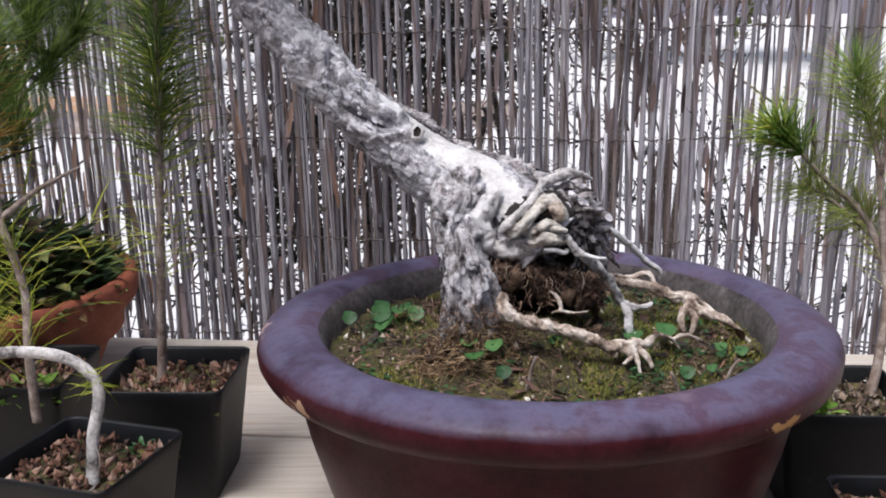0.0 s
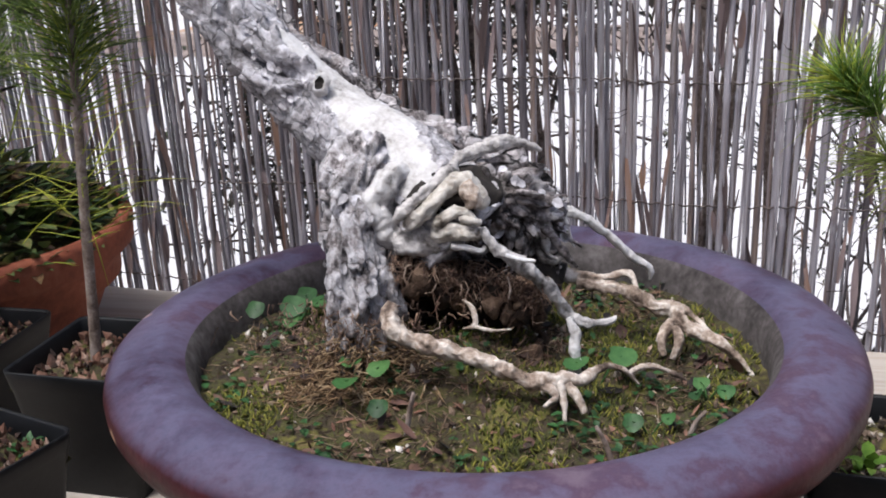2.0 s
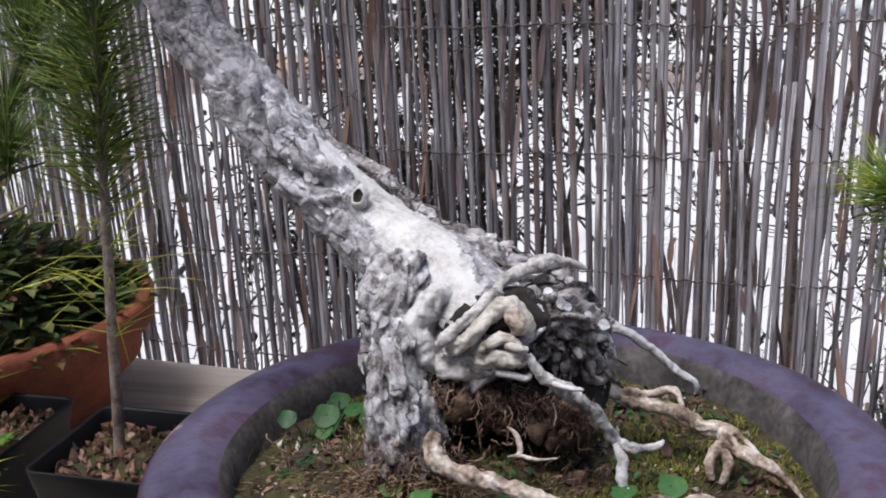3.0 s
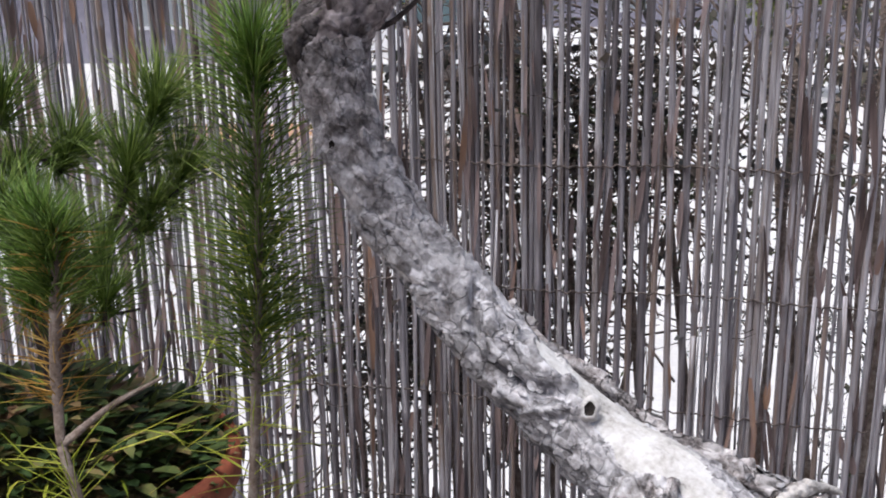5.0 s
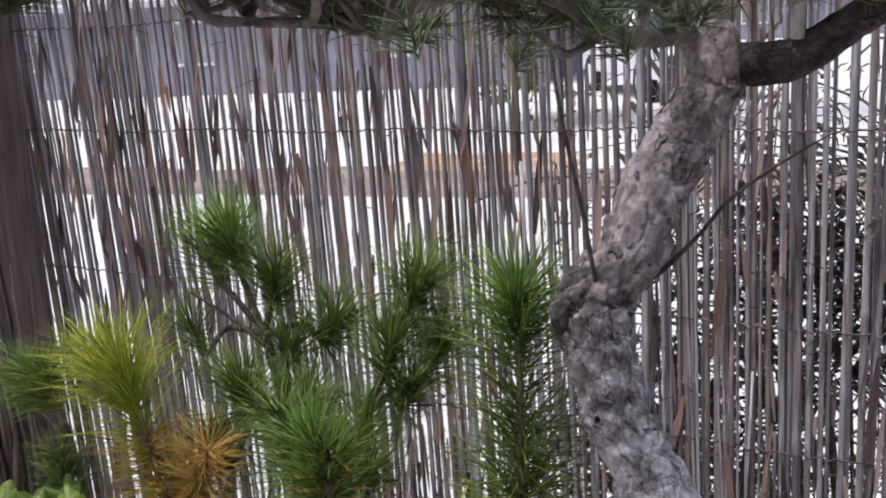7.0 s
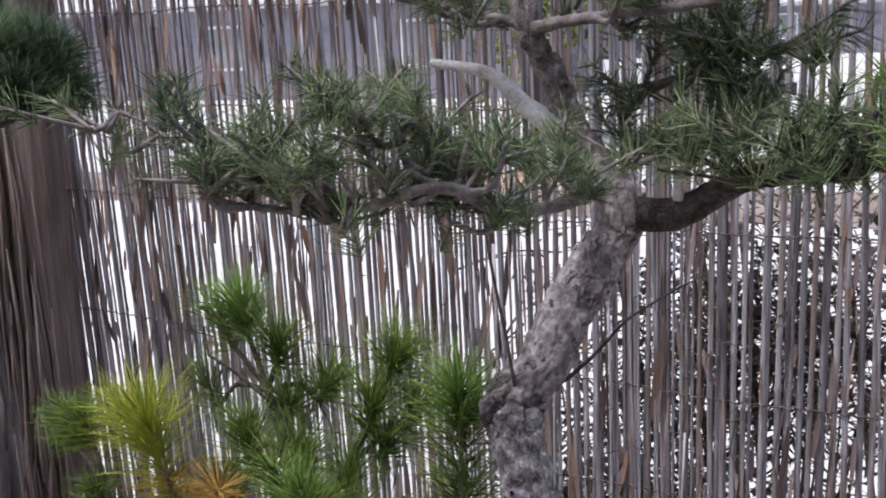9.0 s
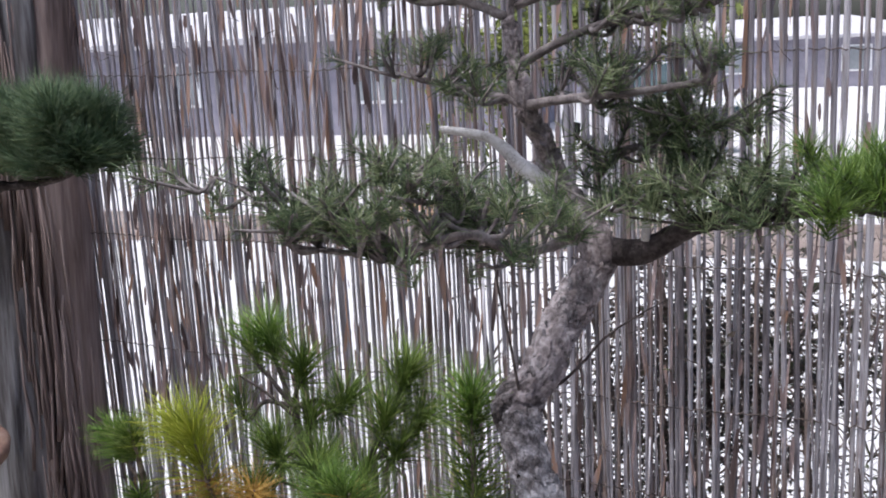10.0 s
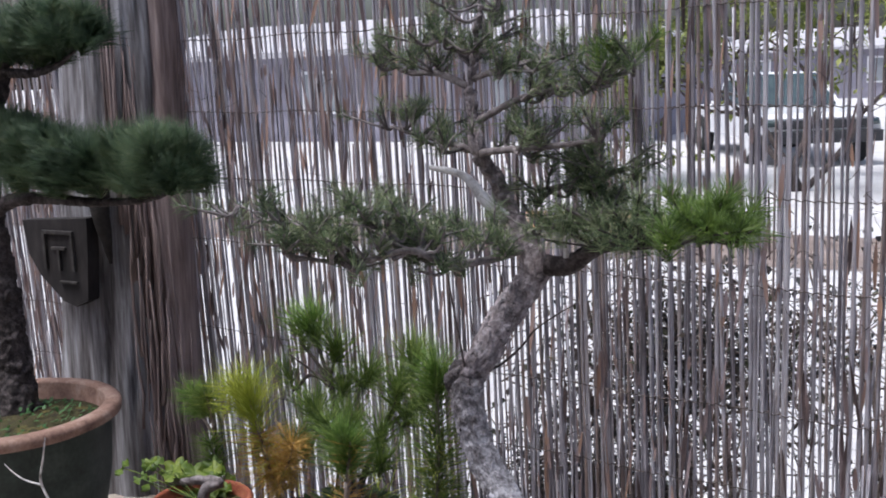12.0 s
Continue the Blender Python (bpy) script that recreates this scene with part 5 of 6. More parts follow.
bough([(-0.179, 0.895, 0.879, 0.0050), (-0.134, 0.890, 0.900, 0.0045), (-0.086, 0.885, 0.914, 0.0040), (-0.027, 0.880, 0.921, 0.0032), (0.016, 0.875, 0.933, 0.0022), (0.038, 0.870, 0.944, 0.0013)], 18, 0.018, 0.026, 0.026, 52, start=0.25, scale=.8, tips=.25)
bough([(-0.183, 0.895, 0.932, 0.0040), (-0.132, 0.890, 0.946, 0.0034), (-0.086, 0.885, 0.953, 0.0026), (-0.048, 0.880, 0.958, 0.0016)], 11, 0.018, 0.02, 0.024, 53, start=0.15, scale=.8)
bough([(-0.184, 0.895, 0.946, 0.0035), (-0.212, 0.895, 0.975, 0.0030), (-0.235, 0.895, 0.994, 0.0020)], 9, 0.018, 0.018, 0.022, 54, start=0.2, scale=.8)
bough([(-0.183, 0.895, 0.953, 0.0035), (-0.167, 0.895, 0.987, 0.0030), (-0.171, 0.895, 1.018, 0.0020), (-0.178, 0.895, 1.045, 0.0010)], 12, 0.022, 0.018, 0.024, 55, start=0.2, scale=.8)


# ---- pine saplings and plants ----
def shoot(g, rows, count, length, width, rnd, lo=0.0, out=.9, lift=.8, low=.25):
    """Needles set along a shoot like a bottle brush."""
    pts = spline(rows, .003)
    for _ in range(count):
        i = min(len(pts) - 2, int((lo + (1 - lo) * rnd.random()) * len(pts)))
        tan = pts[i + 1][:3] - pts[i][:3]
        tan /= np.linalg.norm(tan) + 1e-9
        d = np.array([rnd.gauss(0, 1) for _ in range(3)])
        d -= tan * (d @ tan)
        d /= np.linalg.norm(d) + 1e-9
        ln = length * rnd.uniform(.6, 1.1)
        way = d * out * rnd.uniform(.2, 1.45) + tan * lift * rnd.uniform(low, 1.4) + np.array([rnd.gauss(0, .16), rnd.gauss(0, .16), rnd.gauss(.1, .14)])
        g.needle(pts[i][:3], way, ln, width, (rnd.gauss(0, .06) * ln, rnd.gauss(0, .06) * ln, -.08 * ln))


def sapling(at, label, stems, brushes, seed, bark=PALETWIG):
    """stems: rows of (x, y, z, r); brushes: (rows, needles, length, material, lo, out, lift)."""
    rnd = random.Random(seed)
    t = thing("pine_sapling", at, label, "pine sapling", "pine saplings")
    for rows in stems:
        part("stem", Geo().tube(spline(rows, .004), 10, grain_relief(.0006, 200)), bark, t)
    for rows, n, ln, m, lo, out, lift in brushes:
        g = Geo()
        shoot(g, rows, int(n * 1.25), ln * 1.1, .00046, rnd, lo, out, lift)
        part("needles", g, m, t, kind="stuff")
    return t


c0 = [(-.243, .83, .150, .0045), (-.239, .83, .20, .004), (-.235, .83, .254, .0038), (-.228, .832, .35, .0033), (-.221, .837, .47, .003), (-.218, .832, .565, .0018)]
sapling((-.243, .83, .15), "slender pine sapling with a brush of long green needles", [c0],
        [(c0[3:], 470, .064, NEEDLE_G, .0, 1.1, .6), (c0[3:5], 150, .062, NEEDLE_G, .2, 1.2, .4), ([(-.220, .836, .515, .002), (-.218, .832, .568, .001)], 190, .056, NEEDLE_TIP, .2, .75, 1.0), (c0[2:4], 34, .06, NEEDLE_Y, .0, 1.0, .2), (c0[3:5], 70, .055, NEEDLE_Y, .0, 1.1, .4)], 1)

hub1, hub2, hub3 = (-.520, 1.05, .385), (-.540, 1.055, .455), (-.440, 1.05, .385)
stems = [[(-.485, 1.03, .185, .007), (-.495, 1.04, .27, .0065), (*hub1, .006), (*hub2, .0045)], [(-.490, 1.04, .265, .006), (-.470, 1.045, .32, .005), (*hub3, .0045)]]
brushes = []
for tx, ty, tz, hub, n, fresh in ((-.566, 1.055, .560, hub2, 250, 1), (-.590, 1.05, .545, hub2, 120, 0), (-.520, 1.05, .525, hub2, 190, 0), (-.385, 1.06, .520, hub3, 290, 0), (-.405, 1.04, .470, hub3, 180, 0),
                                  (-.470, 1.06, .482, hub2, 200, 0), (-.372, 1.07, .462, hub3, 180, 0), (-.545, 1.02, .425, hub1, 250, 0), (-.480, 1.01, .415, hub1, 240, 0), (-.470, .99, .372, hub1, 220, 1),
                                  (-.505, 1.04, .465, hub2, 130, 0), (-.425, 1.02, .400, hub3, 130, 0), (-.560, 1.00, .375, hub1, 170, 0), (-.415, 1.00, .365, hub3, 150, 0), (-.395, 1.05, .430, hub3, 170, 0), (-.605, 1.04, .470, hub2, 90, 0)):
    hx, hy, hz = hub
    dx = .35 * (tx - hx)
    rows = [(hx, hy, hz, .0035), (hx + (tx - hx) * .55, hy + (ty - hy) * .5, hz + (tz - hz) * .4, .003), (tx - dx * .3, ty, tz - .034, .0025), (tx + dx * .2, ty, tz - .010, .0015)]
    stems.append(rows)
    brushes.append((rows[2:], int(n * .85), .070, NEEDLE_TIP if fresh else NEEDLE_G, .0, .85, 1.05))
    brushes.append((rows[1:3], n // 3, .052, NEEDLE_G, .4, 1.1, .7))
for x0, z0, x1, z1 in ((-.530, .44, -.60, .50), (-.505, .36, -.45, .385), (-.49, .30, -.40, .335), (-.50, .33, -.58, .37)):
    stems.append([(x0, 1.05, z0, .0025), ((x0 + x1) / 2, 1.04, (z0 + z1) / 2 + .004, .002), (x1, 1.03, z1, .001)])
sapling((-.485, 1.03, .19), "many-branched green pine in the terracotta pot", stems, brushes, 2, TWIG)

d0 = [(-.330, .775, .150, .004), (-.330, .775, .21, .0038), (-.338, .80, .254, .0036), (-.355, .81, .31, .0032)]
d1 = [(-.355, .81, .31, .003), (-.330, .83, .33, .0022), (-.30, .85, .345, .0012)]
d2 = [(-.355, .81, .31, .003), (-.362, .825, .36, .004), (-.360, .832, .41, .004), (-.357, .835, .45, .002)]
sapling((-.330, .775, .15), "forked grey pine sapling with a tuft of green needles", [d0, d1, d2],
        [(d2, 230, .055, NEEDLE_G, .6, 1.1, .8), ([(-.368, .835, .40, .002), (-.370, .836, .455, .001)], 230, .054, NEEDLE_TIP, .1, .9, 1.1), ([(-.372, .84, .40, .002), (-.405, .85, .47, .001)], 220, .05, NEEDLE_G, .3, 1.1, .8), (d2, 110, .04, NEEDLE_O, .15, 1.0, .3), (d0, 60, .05, NEEDLE_Y, .2, 1.0, .5),
         ([(-.37, .79, .17, .002), (-.385, .78, .24, .001)], 150, .06, NEEDLE_Y, .2, .9, .8)], 3)

a0 = [(-.575, .99, .155, .005), (-.575, .97, .25, .0045), (-.585, .95, .315, .004), (-.605, .95, .39, .0035), (-.624, .95, .455, .0015)]
a1 = [(-.585, .955, .31, .003), (-.555, .95, .345, .002), (-.54, .95, .385, .001)]
sapling((-.575, .99, .155), "yellowing pine sapling with orange dying lower needles", [a0, a1],
        [(a0[3:], 320, .084, NEEDLE_Y, .0, .95, .95), ([(-.63, .95, .42, .002), (-.650, .95, .462, .001)], 200, .058, NEEDLE_Y, .0, 1.1, .8), (a0[2:4], 150, .06, NEEDLE_Y, .0, 1.3, .3), (a0[2:4], 220, .058, NEEDLE_O, .0, 1.3, .25), (a1, 320, .052, NEEDLE_O, .1, 1.2, .4), ([(-.59, .95, .33, .002), (-.565, .95, .30, .001)], 200, .048, NEEDLE_O, .0, 1.2, .2)], 4)
e0 = [(-.72, 1.03, .075, .005), (-.72, 1.0, .25, .0045), (-.725, .98, .38, .004), (-.735, .975, .435, .0015)]
e1 = [(-.725, .98, .36, .003), (-.755, .98, .40, .002), (-.765, .98, .43, .001)]
e2 = [(-.722, .99, .27, .003), (-.715, .97, .31, .002), (-.72, .965, .355, .001)]
sapling((-.72, 1.03, .075), "green pine sapling with olive needle clusters", [e0, e1, e2], [(e0[2:], 300, .048, NEEDLE_G, .2, 1.1, .8), (e1, 260, .046, NEEDLE_TIP, .4, 1.1, .8), (e2, 200, .046, NEEDLE_G, .4, 1.1, .8)], 5)

r0 = [(.338, .776, .145, .0045), (.352, .79, .18, .004), (.364, .815, .24, .0035), (.355, .845, .29, .003), (.32, .857, .325, .0022), (.285, .86, .362, .0015)]
r1 = [(.352, .845, .285, .0025), (.335, .855, .30, .002), (.308, .86, .318, .0012)]
r2 = [(.364, .82, .25, .003), (.360, .845, .34, .0025), (.340, .858, .415, .0015)]
r3 = [(.360, .83, .26, .002), (.362, .85, .285, .0015), (.346, .86, .30, .001)]
r4 = [(.362, .84, .33, .002), (.368, .85, .37, .0016), (.372, .86, .40, .001)]
sapling((.338, .776, .145), "pine sapling with bright green needle sprays", [r0, r1, r2, r3, r4],
        [([(.303, .858, .343, .002), (.284, .861, .362, .001)], 210, .046, NEEDLE_TIP, .0, .8, .9), ([(.29, .86, .35, .002), (.275, .862, .37, .001)], 70, .044, NEEDLE_Y, .0, .8, .6), (r1, 90, .052, NEEDLE_SPRAY, .4, 1.0, .7),
         (r2, 130, .055, NEEDLE_SPRAY, .55, 1.1, .6), (r2, 80, .05, NEEDLE_TIP, .7, 1.0, .8), (r3, 110, .055, NEEDLE_SPRAY, .3, 1.1, .4), (r4, 130, .05, NEEDLE_SPRAY, .3, 1.1, .5), (r0, 70, .055, NEEDLE_SPRAY, .4, 1.1, .4)], 6)

# the bare bent sapling in the small pot
bent = thing("bent_sapling", (-.245, .66, .15), "bare grey bent sapling stem arching out of a small pot", "sapling")
part("stem", Geo().tube(spline([(-.247, .662, .145, .0050), (-.245, .668, .185, .0044), (-.240, .674, .214, .0042), (-.247, .677, .231, .004), (-.268, .68, .242, .0042), (-.30, .68, .245, .004), (-.335, .68, .241, .0036), (-.38, .68, .252, .003)], .003), 14, grain_relief(.0008, 150)), GREYWOOD, bent)
part("side_twig", Geo().tube(spline([(-.245, .664, .150, .0014), (-.240, .663, .168, .001), (-.2415, .664, .178, .0006)], .004), 6), PALETWIG, bent)
g = Geo()
rnd = random.Random(8)
for _ in range(26):
    g.needle((-.243 + rnd.gauss(0, .003), .676, .222 + rnd.gauss(0, .004)), (rnd.gauss(-.3, 1), rnd.gauss(0, .6), rnd.gauss(0, .3)), rnd.uniform(.012, .03), .0004, (0, 0, -.003))
part("needles", g, NEEDLE_Y, bent, "few thin yellow-green needles", True, "stuff")


def weeds(name, x, y, z, r, count, leaf, size, label, seed, rise=.02, slim=.5):
    rnd = random.Random(seed)
    g = Geo()
    for _ in range(count):
        a, rr = rnd.uniform(0, 6.3), r * math.sqrt(rnd.random())
        p = Vector((x + rr * math.cos(a), y + rr * math.sin(a), z + rise * (1 - (rr / r) ** 2) * rnd.uniform(.3, 1.2)))
        way = Vector((math.cos(a) + rnd.gauss(0, .6), math.sin(a) + rnd.gauss(0, .6), rnd.uniform(.1, 1.0))).normalized()
        g.blade(p, way, (0, 0, 1), size * rnd.uniform(.6, 1.3), size * slim * rnd.uniform(.7, 1.2), rnd.uniform(0, .3), 3)
    return single(name, g, leaf, label, "plant", kind="stuff")


weeds("ground_cover", -.49, 1.005, .19, .158, 1500, LEAF_D, .026, "dense dark leafy ground cover with withered yellow leaves", 1, .075, .46)
weeds("grass_tuft", -.46, 1.0, .20, .15, 70, NEEDLE_Y, .085, "long yellow-green grass blades over the terracotta rim", 21, .07, .03)
weeds("weeds", -.226, .712, .150, .008, 16, LEAF, .008, "tiny green weed seedling in bark chips", 2, .012)
weeds("weeds", -.345, .81, .158, .03, 46, LEAF_B, .009, "low yellow-green weeds in pot soil", 3, .012)
weeds("weeds", .29, .735, .158, .009, 12, LEAF_B, .014, "small yellow-green weed in dark soil", 4, .02)
weeds("moss_weeds", -1.155, .925, .335, .15, 230, LEAF, .013, "mossy green weeds covering the big pot's soil", 5, .02)

# lobed leaves and a gnarled grey limb in the small clay pot
clay = thing("leafy_plant", (-.66, .86, .30), "gnarled grey plant with yellow-green lobed leaves", "plant")
part("limb", Geo().tube(spline([(-.65, .86, .29, .008), (-.645, .86, .325, .0085), (-.62, .865, .338, .008), (-.66, .87, .335, .0075), (-.70, .88, .322, .006), (-.74, .89, .312, .004)], .003), 14, grain_relief(.0016, 120, .8)), LIMB, clay)
rnd = random.Random(12)
for k in range(26):
    x, y, z = -.80 + rnd.uniform(-.03, .15), .93 + rnd.gauss(0, .03), .285 + rnd.uniform(0, .045)
    g = Geo()
    tilt = Vector((rnd.gauss(0, .4), -.6 + rnd.gauss(0, .3), 1)).normalized()
    s1 = tilt.cross((0, 1, 0)).normalized()
    s2 = tilt.cross(s1)
    r, n = rnd.uniform(.013, .024), 40
    g.v.append((x, y, z))
    for i in range(n):
        b = 2 * math.pi * i / n
        rr = r * (.74 + .24 * abs(math.cos(2.5 * b)) + .05 * math.sin(13 * b))
        g.v.append(tuple(Vector((x, y, z)) + s1 * math.cos(b) * rr + s2 * math.sin(b) * rr + tilt * .005 * math.cos(5 * b)))
    g.f = [(0, 1 + i, 1 + (i + 1) % n) for i in range(n)]
    part("leaf", g, LEAF_O, clay)
    part("stalk", Geo().tube(spline([(x, y, z, .001), ((x - .67) / 2, (y + .87) / 2, z - .01, .001), (-.67, .87, .30, .0012)], .01), 5), LEAF_O, clay)

# ---- the padded pine in the green pot ----
pine = thing("padded_pine", (-1.2, 1.0, .35), "old potted pine with dense dark flat needle pads", "bonsai tree")
part("trunk", Geo().tube(spline([(-1.215, .99, .325, .045), (-1.225, 1.0, .42, .034), (-1.232, 1.0, .52, .031), (-1.245, 1.0, .64, .029), (-1.25, 1.0, .74, .026), (-1.22, 1.0, .86, .02), (-1.17, 1.0, .98, .014), (-1.15, 1.0, 1.06, .008)], .003), 60, bark_relief(.014, .006, .5, 3)), BARK_DK, pine, "dark plated bark")
PADS = [tuft_mesh("needle_tuft", 130, .062, .0006, .95, .02, NEEDLE_D, 60 + k, .03) for k in range(4)]
rnd = random.Random(77)
for rows, boxes in (([(-1.24, 1.0, .715, .016), (-1.16, .99, .742, .013), (-1.06, .985, .748, .010), (-.95, .985, .744, .008), (-.84, .99, .752, .005), (-.76, .99, .775, .003)],
                     ((-1.17, .99, .82, .09, .06, .075, 64), (-1.03, .985, .80, .09, .06, .065, 60), (-.91, .985, .80, .07, .06, .06, 55), (-.795, .99, .80, .062, .06, .055, 85))),
                    ([(-1.17, 1.0, .97, .010), (-1.09, .99, .965, .008), (-1.02, .985, .975, .005), (-.97, .985, 1.0, .003)], ((-1.09, .985, 1.01, .09, .05, .06, 56), (-1.0, .985, 1.02, .07, .05, .06, 50)))):
    limb = part("branch", Geo().tube(spline(rows, .004), 18, bark_relief(.008, .002, .4, 2)), BARK_DK, pine, "bare grey branch under the pad")
    for x, y, z, sx, sy, sz, n in boxes:
        for _ in range(n):
            d = Vector((rnd.uniform(-1, 1), rnd.uniform(-1, 1), rnd.uniform(-.4, 1)))
            if d.length > 1.15:
                d = d / d.length
            p = Vector((x + d.x * sx, y + d.y * sy, z + d.z * sz))
            put("needle_tuft", rnd.choice(PADS), limb, aim(p, (d.x * .8, d.y * .8, .9), rnd.uniform(.7, 1.0), rnd.uniform(0, 6)))
part("bleached_twig", Geo().tube(spline([(-.838, .74, .30, .0022), (-.851, .74, .324, .0021), (-.863, .74, .351, .0019), (-.853, .74, .385, .0014), (-.843, .74, .421, .0006)], .004), 7), GREYWOOD, pine, "thin pale bare twig")
part("bleached_twig", Geo().tube(spline([(-.861, .74, .343, .0017), (-.897, .74, .345, .0014), (-.92, .74, .352, .0011), (-.941, .74, .364, .0006)], .004), 7), GREYWOOD, pine, "thin pale bare twig")

# ---- the weathered stump and the plaque on it ----
stump = thing("tree_stump", (-1.28, 1.29, GROUND_Z), "tall weathered silver-grey dead tree trunk by the fence", "tree trunk")
g = Geo()


def flutes(a, run, r, p, n):
    v = Vector((math.cos(a) * 1.6, math.sin(a) * 1.6, run * .9))
    crack = noise.noise((math.cos(a) * 6.5, math.sin(a) * 6.5, run * .8))
    fine = noise.noise((math.cos(a) * 19, math.sin(a) * 19, run * 1.6))
    return .020 * noise.fractal(v * 1.6, 1, 2, 3) - .014 * math.exp(-(crack / .05) ** 2) - .005 * math.exp(-(fine / .10) ** 2) + .003 * fine


g.tube(spline([(-1.30, 1.30, GROUND_Z, .18), (-1.285, 1.30, 0, .160), (-1.268, 1.30, .35, .152), (-1.240, 1.295, .7, .130), (-1.205, 1.29, 1.0, .116), (-1.185, 1.29, 1.4, .11)], .012), 110, flutes)
for i, v in enumerate(g.v):
    g.v[i] = (v[0], 1.30 + (v[1] - 1.30) * .52, v[2])
part("log", g, STUMPWOOD, stump, "cracked silver-grey bare wood")
g = Geo()
rnd = random.Random(5)
for _ in range(200):
    x, z0 = rnd.uniform(-1.145, -1.085), rnd.uniform(-.2, .95)
    ln, w = rnd.uniform(.12, .5), rnd.uniform(.0016, .0046)
    y = 1.255 + rnd.uniform(-.012, .05) + (x + 1.12) * .35
    sl = -.10 * (z0 - .3) * .6
    g.tube([(x + sl + rnd.gauss(0, .004), y + rnd.gauss(0, .003), z0 + ln * k / 3, w * (1, 1.1, .9, .3)[k]) for k in range(4)], 5)
part("bark_sheet", Geo().tube(spline([(-1.14, 1.335, GROUND_Z, .056), (-1.13, 1.335, .2, .050), (-1.11, 1.33, .7, .046), (-1.075, 1.32, 1.4, .042)], .02), 60, lambda a, run, r, p, n: .006 * noise.noise((math.cos(a) * 9, math.sin(a) * 9, run * 2.5))), STUMPBARK, stump, "brown fibrous bark sheet")
part("stringy_bark", g, STUMPBARK, stump, "stringy brown bark strips", True, "stuff")
g = Geo().tube(spline([(-1.19, 1.215, .735, .020), (-1.185, 1.21, .69, .018), (-1.175, 1.21, .63, .011), (-1.170, 1.212, .585, .003)], .004), 20, grain_relief(.002, 90))
part("dark_splinter", g, HOLE, stump, "charred dark hanging splinter")

plaque = thing("wooden_plaque", (-1.29, 1.19, .50), "dark carved wooden plaque hung on the dead trunk", "plaque")
g = Geo()
out = [(-1.385, .67), (-1.20, .68), (-1.205, .60), (-1.215, .51), (-1.25, .495), (-1.285, .505), (-1.345, .555), (-1.375, .60)]
n = len(out)
g.v = [(x, 1.185, z) for x, z in out] + [(x, 1.215, z) for x, z in out]
g.f = [tuple(range(n)), tuple(reversed(range(n, 2 * n)))] + [(i, n + i, n + (i + 1) % n, (i + 1) % n) for i in range(n)]
part("board", g, PLAQUE, plaque, smooth=False)
for x, z, w, h in ((-1.283, .648, .088, .008), (-1.323, .607, .008, .074), (-1.243, .607, .008, .074), (-1.283, .615, .04, .007), (-1.283, .592, .007, .046), (-1.262, .545, .05, .006)):
    part("carved_bar", Geo().box((x, 1.183, z), (w, .008, h), None, .0015), PLAQUE_BAR, plaque, "carved raised bar", smooth=False)

# ---- the reed fence ----
fence = thing("reed_fence", (-.6, 1.32, GROUND_Z), "weathered grey-brown reed screen fence tied with rusty wire", "fence")
TOP = 1.24


def reed_mesh(seed):
    """One dry reed, 1 unit thick and TOP - GROUND_Z long, with joints and a slight bow."""
    rnd = random.Random(seed)
    g, L = Geo(), TOP - GROUND_Z
    z, rows, bx, by, ph = 0.0, [], rnd.gauss(0, .0013), rnd.gauss(0, .002), rnd.uniform(0, 6)
    t = rnd.uniform(.1, .3)
    marks = [0.0]
    while t < L - .05:
        marks += [t - .006, t, t + .006]
        t += rnd.uniform(.17, .34)
    marks.append(L)
    for m in marks:
        thick = 1.0 - .14 * m / L
        if m not in (0.0, L) and marks.index(m) % 3 == 2:
            thick *= 1.28
        rows.append((m, thick, bx * math.sin(3 * m + ph) + .0006 * math.sin(9 * m + ph), by * math.cos(2.5 * m + ph)))
    for m, th, ox, oy in rows:
        for k in range(6):
            a = math.pi / 3 * k
            g.v.append((ox + .0037 * th * math.cos(a), oy + .0037 * th * math.sin(a), m))
    for i in range(len(rows) - 1):
        for k in range(6):
            j = (k + 1) % 6
            g.f.append((i * 6 + k, i * 6 + j, (i + 1) * 6 + j, (i + 1) * 6 + k))
    g.f.append(tuple((len(rows) - 1) * 6 + k for k in range(6)))
    return g.mesh("reed", REED)


REEDS = [reed_mesh(300 + k) for k in range(18)]
rnd = random.Random(9)
x, made = .70, 0
lean = Matrix.Rotation(math.atan(.045), 4, "X")
far = Geo()
while x > -2.05:
    left = x < -.35
    thick = rnd.choice((.55, .7, .85, 1.0, 1.0, 1.1, 1.2, 1.4)) * (.90 if x > -.1 else .84 if not left else .82)
    tip = rnd.gauss(0, .0022) if rnd.random() < .85 else rnd.gauss(0, .010)
    m = Matrix.Translation((x - tip * 1.0, fence_y(x, GROUND_Z) + rnd.uniform(-.005, .004), GROUND_Z)) @ lean @ Matrix.Rotation(tip, 4, "Y") @ Matrix.Rotation(rnd.uniform(0, 6), 4, "Z") @ Matrix.Diagonal((thick, thick, 1, 1))
    me = rnd.choice(REEDS)
    made += 1
    if made <= 300:
        put("reed", me, fence, m)
    else:
        n0 = len(far.v)
        far.v += [tuple(m @ v.co) for v in me.vertices]
        far.f += [tuple(n0 + i for i in p.vertices) for p in me.polygons]
    shut = -.30 < x < -.12 and rnd.random() < .55
    u = rnd.random()
    wide = .0010 if x > -.1 else .0
    x -= .0068 * thick + (rnd.uniform(-.001, .0028) if shut else rnd.uniform(-.0006, .0008) if u < .18 else rnd.uniform(.0020, .0036) if left and u < .80 else rnd.uniform(.0036, .0060) if left
                          else rnd.uniform(.0026, .0044) + wide if u < .74 else rnd.uniform(.0048, .0076) + wide)
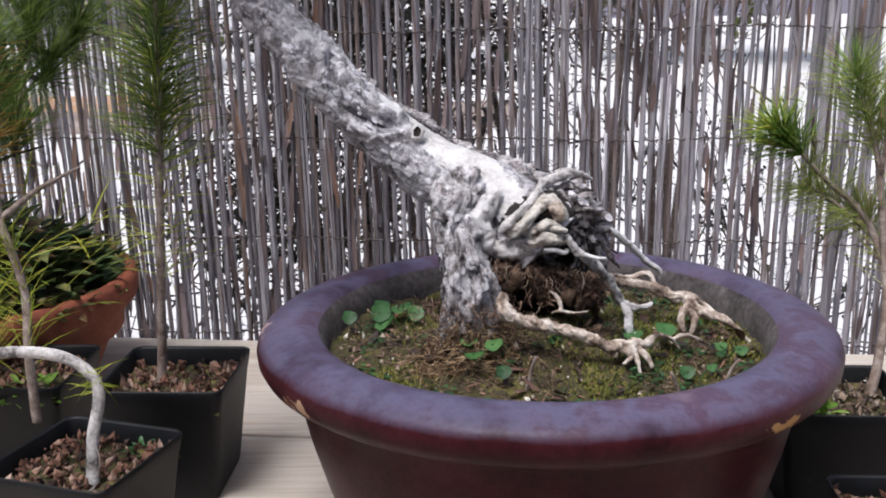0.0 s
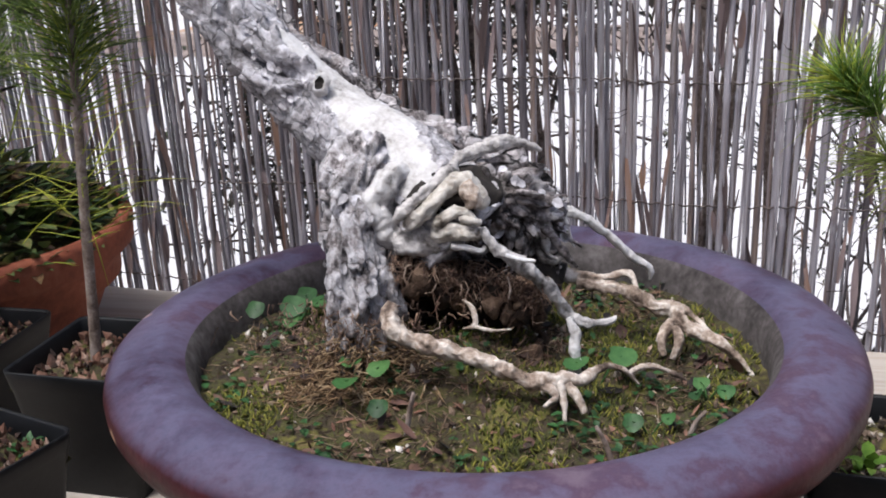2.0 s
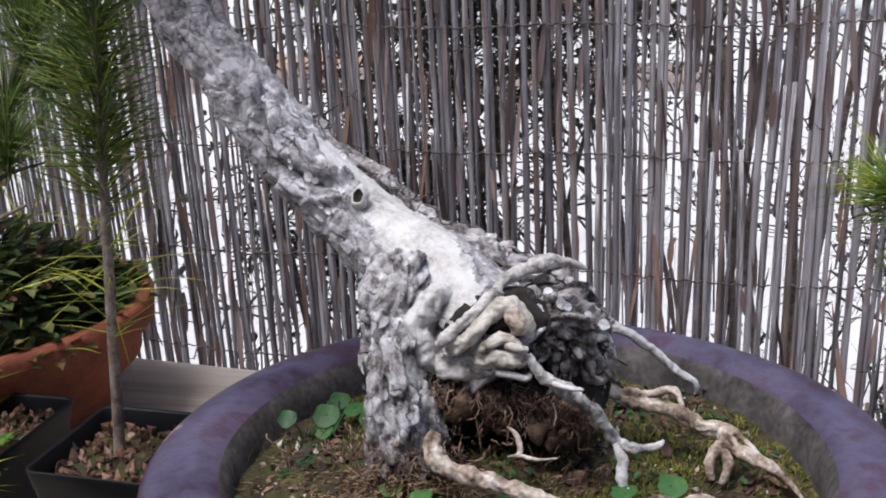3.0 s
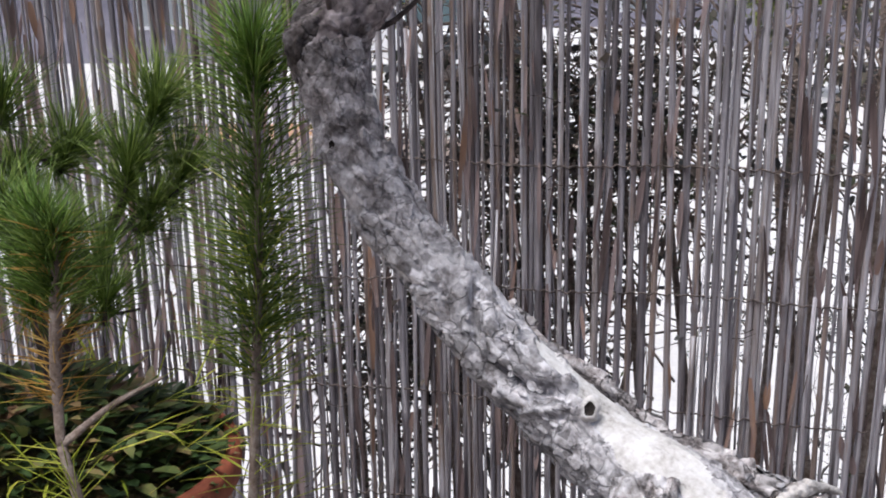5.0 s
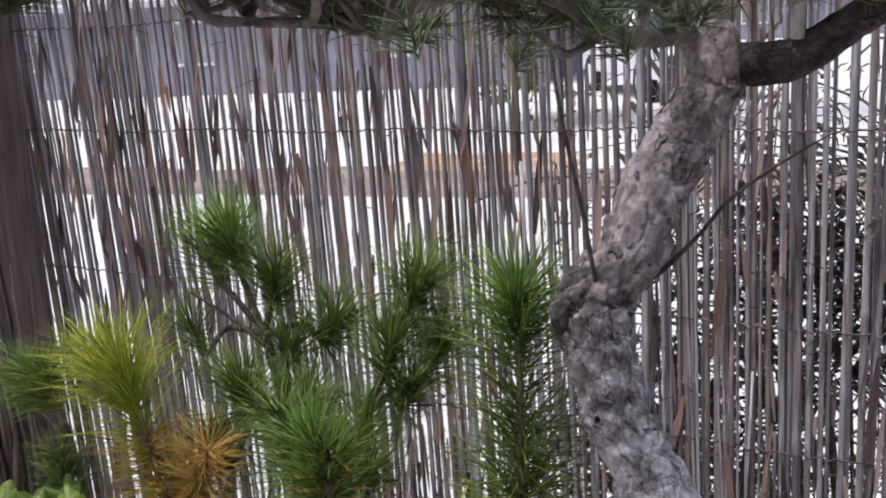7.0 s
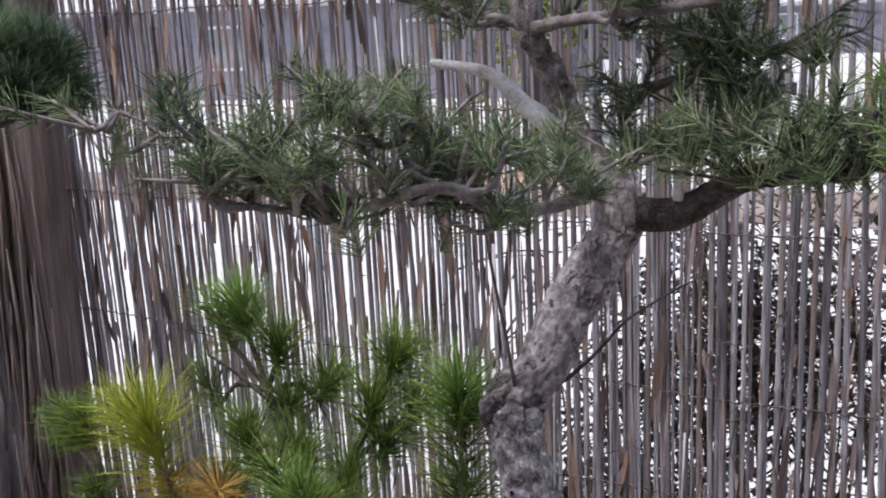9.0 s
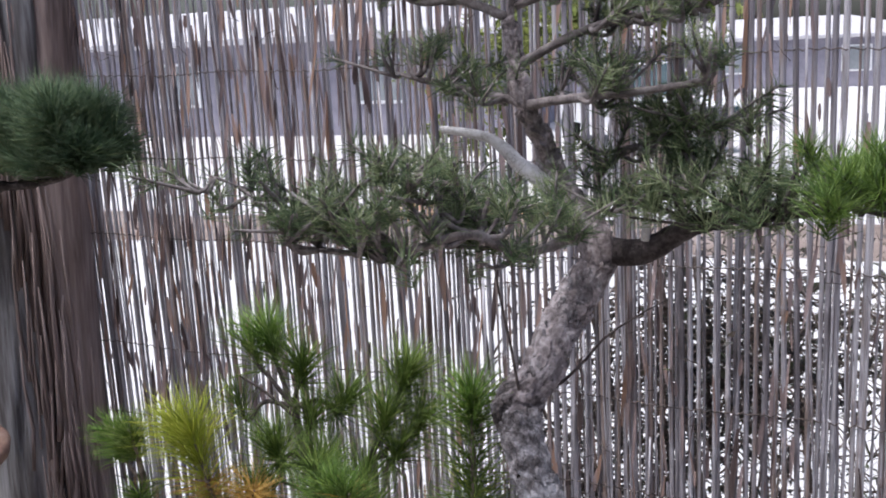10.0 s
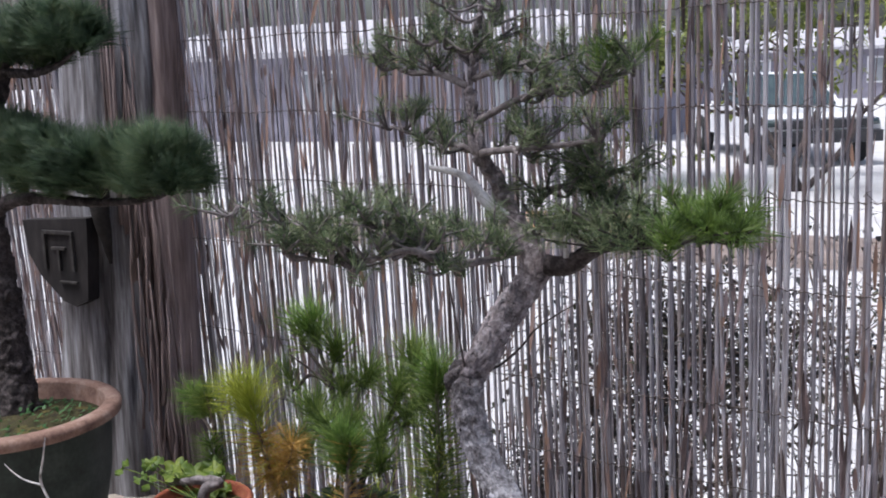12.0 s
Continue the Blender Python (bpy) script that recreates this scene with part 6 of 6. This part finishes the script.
if far.v:
    part("far_reed_bundle", far, REED, fence, "reeds at the far end", True, "stuff")
g = Geo()
for _ in range(230):
    x = rnd.uniform(-2.0, .70)
    z0 = GROUND_Z + rnd.uniform(0, .9)
    z1 = min(TOP, z0 + rnd.uniform(.25, 1.4))
    r, l, o = rnd.uniform(.0008, .0026), rnd.gauss(0, .025), rnd.choice((.008, .009, -.0075))
    w = rnd.uniform(0, 6)
    g.tube([(x + l * (z - .3) + .003 * math.sin(z * 9 + w), fence_y(x, z) + o, z, r) for z in np.linspace(z0, z1, 7)], 5)
part("back_reed_layer", g, REED, fence, "thinner broken reeds between", True, "stuff")
g = Geo()
for _ in range(3600):
    x, z = rnd.uniform(-1.9, .7), rnd.uniform(.0, 1.15)
    if x > -.35 and rnd.random() < .6:
        continue
    way = Vector((rnd.gauss(0, .07), rnd.gauss(-.02, .06), rnd.choice((-1, 1)) * rnd.uniform(.6, 1)))
    g.blade((x, fence_y(x, z) - .0055, z), way, (rnd.gauss(0, .5), -1, 0), rnd.uniform(.02, .12), rnd.uniform(.002, .0078), rnd.uniform(-.12, .12), 4)
part("torn_sheath", g, SHEATH, fence, "torn pale reed sheaths", True, "stuff")
g = Geo()
for _ in range(420):
    x, z = rnd.uniform(-1.9, .7), rnd.uniform(.0, 1.1)
    d = Vector((rnd.gauss(0, 1), rnd.gauss(-.2, .25), rnd.gauss(0, .6))).normalized() * rnd.uniform(.008, .035)
    y = fence_y(x, z) - .007
    g.tube([(x, y, z, .0006), (x + d.x * .5, y + d.y * .5 - .001, z + d.z * .5 + rnd.gauss(0, .003), .0005), (x + d.x, y + d.y, z + d.z, .0002)], 4)
part("loose_fibre", g, TWIG, fence, "dark loose fibres and leaf stalks", True, "stuff")
for z in (-.1, .045, .175, .301, .43, .62, .75, .88, 1.02, 1.15):
    xs = np.linspace(-2.2, .8, 520)
    front = Geo().tube([(x, fence_y(x, z) - .0066 + .0026 * math.sin(x * 330), z + .002 * math.sin(x * 23) + .0016 * math.sin(x * 410 + 3 * math.sin(x * 17)), .0009) for x in xs], 5)
    part("wire", front, WIRE, fence)
for x in (-2.08, .74):
    part("post", Geo().box((x, fence_y(x, .3) + .06, .25), (.07, .07, 1.9), None, .005), OLDWOOD, fence, smooth=False)
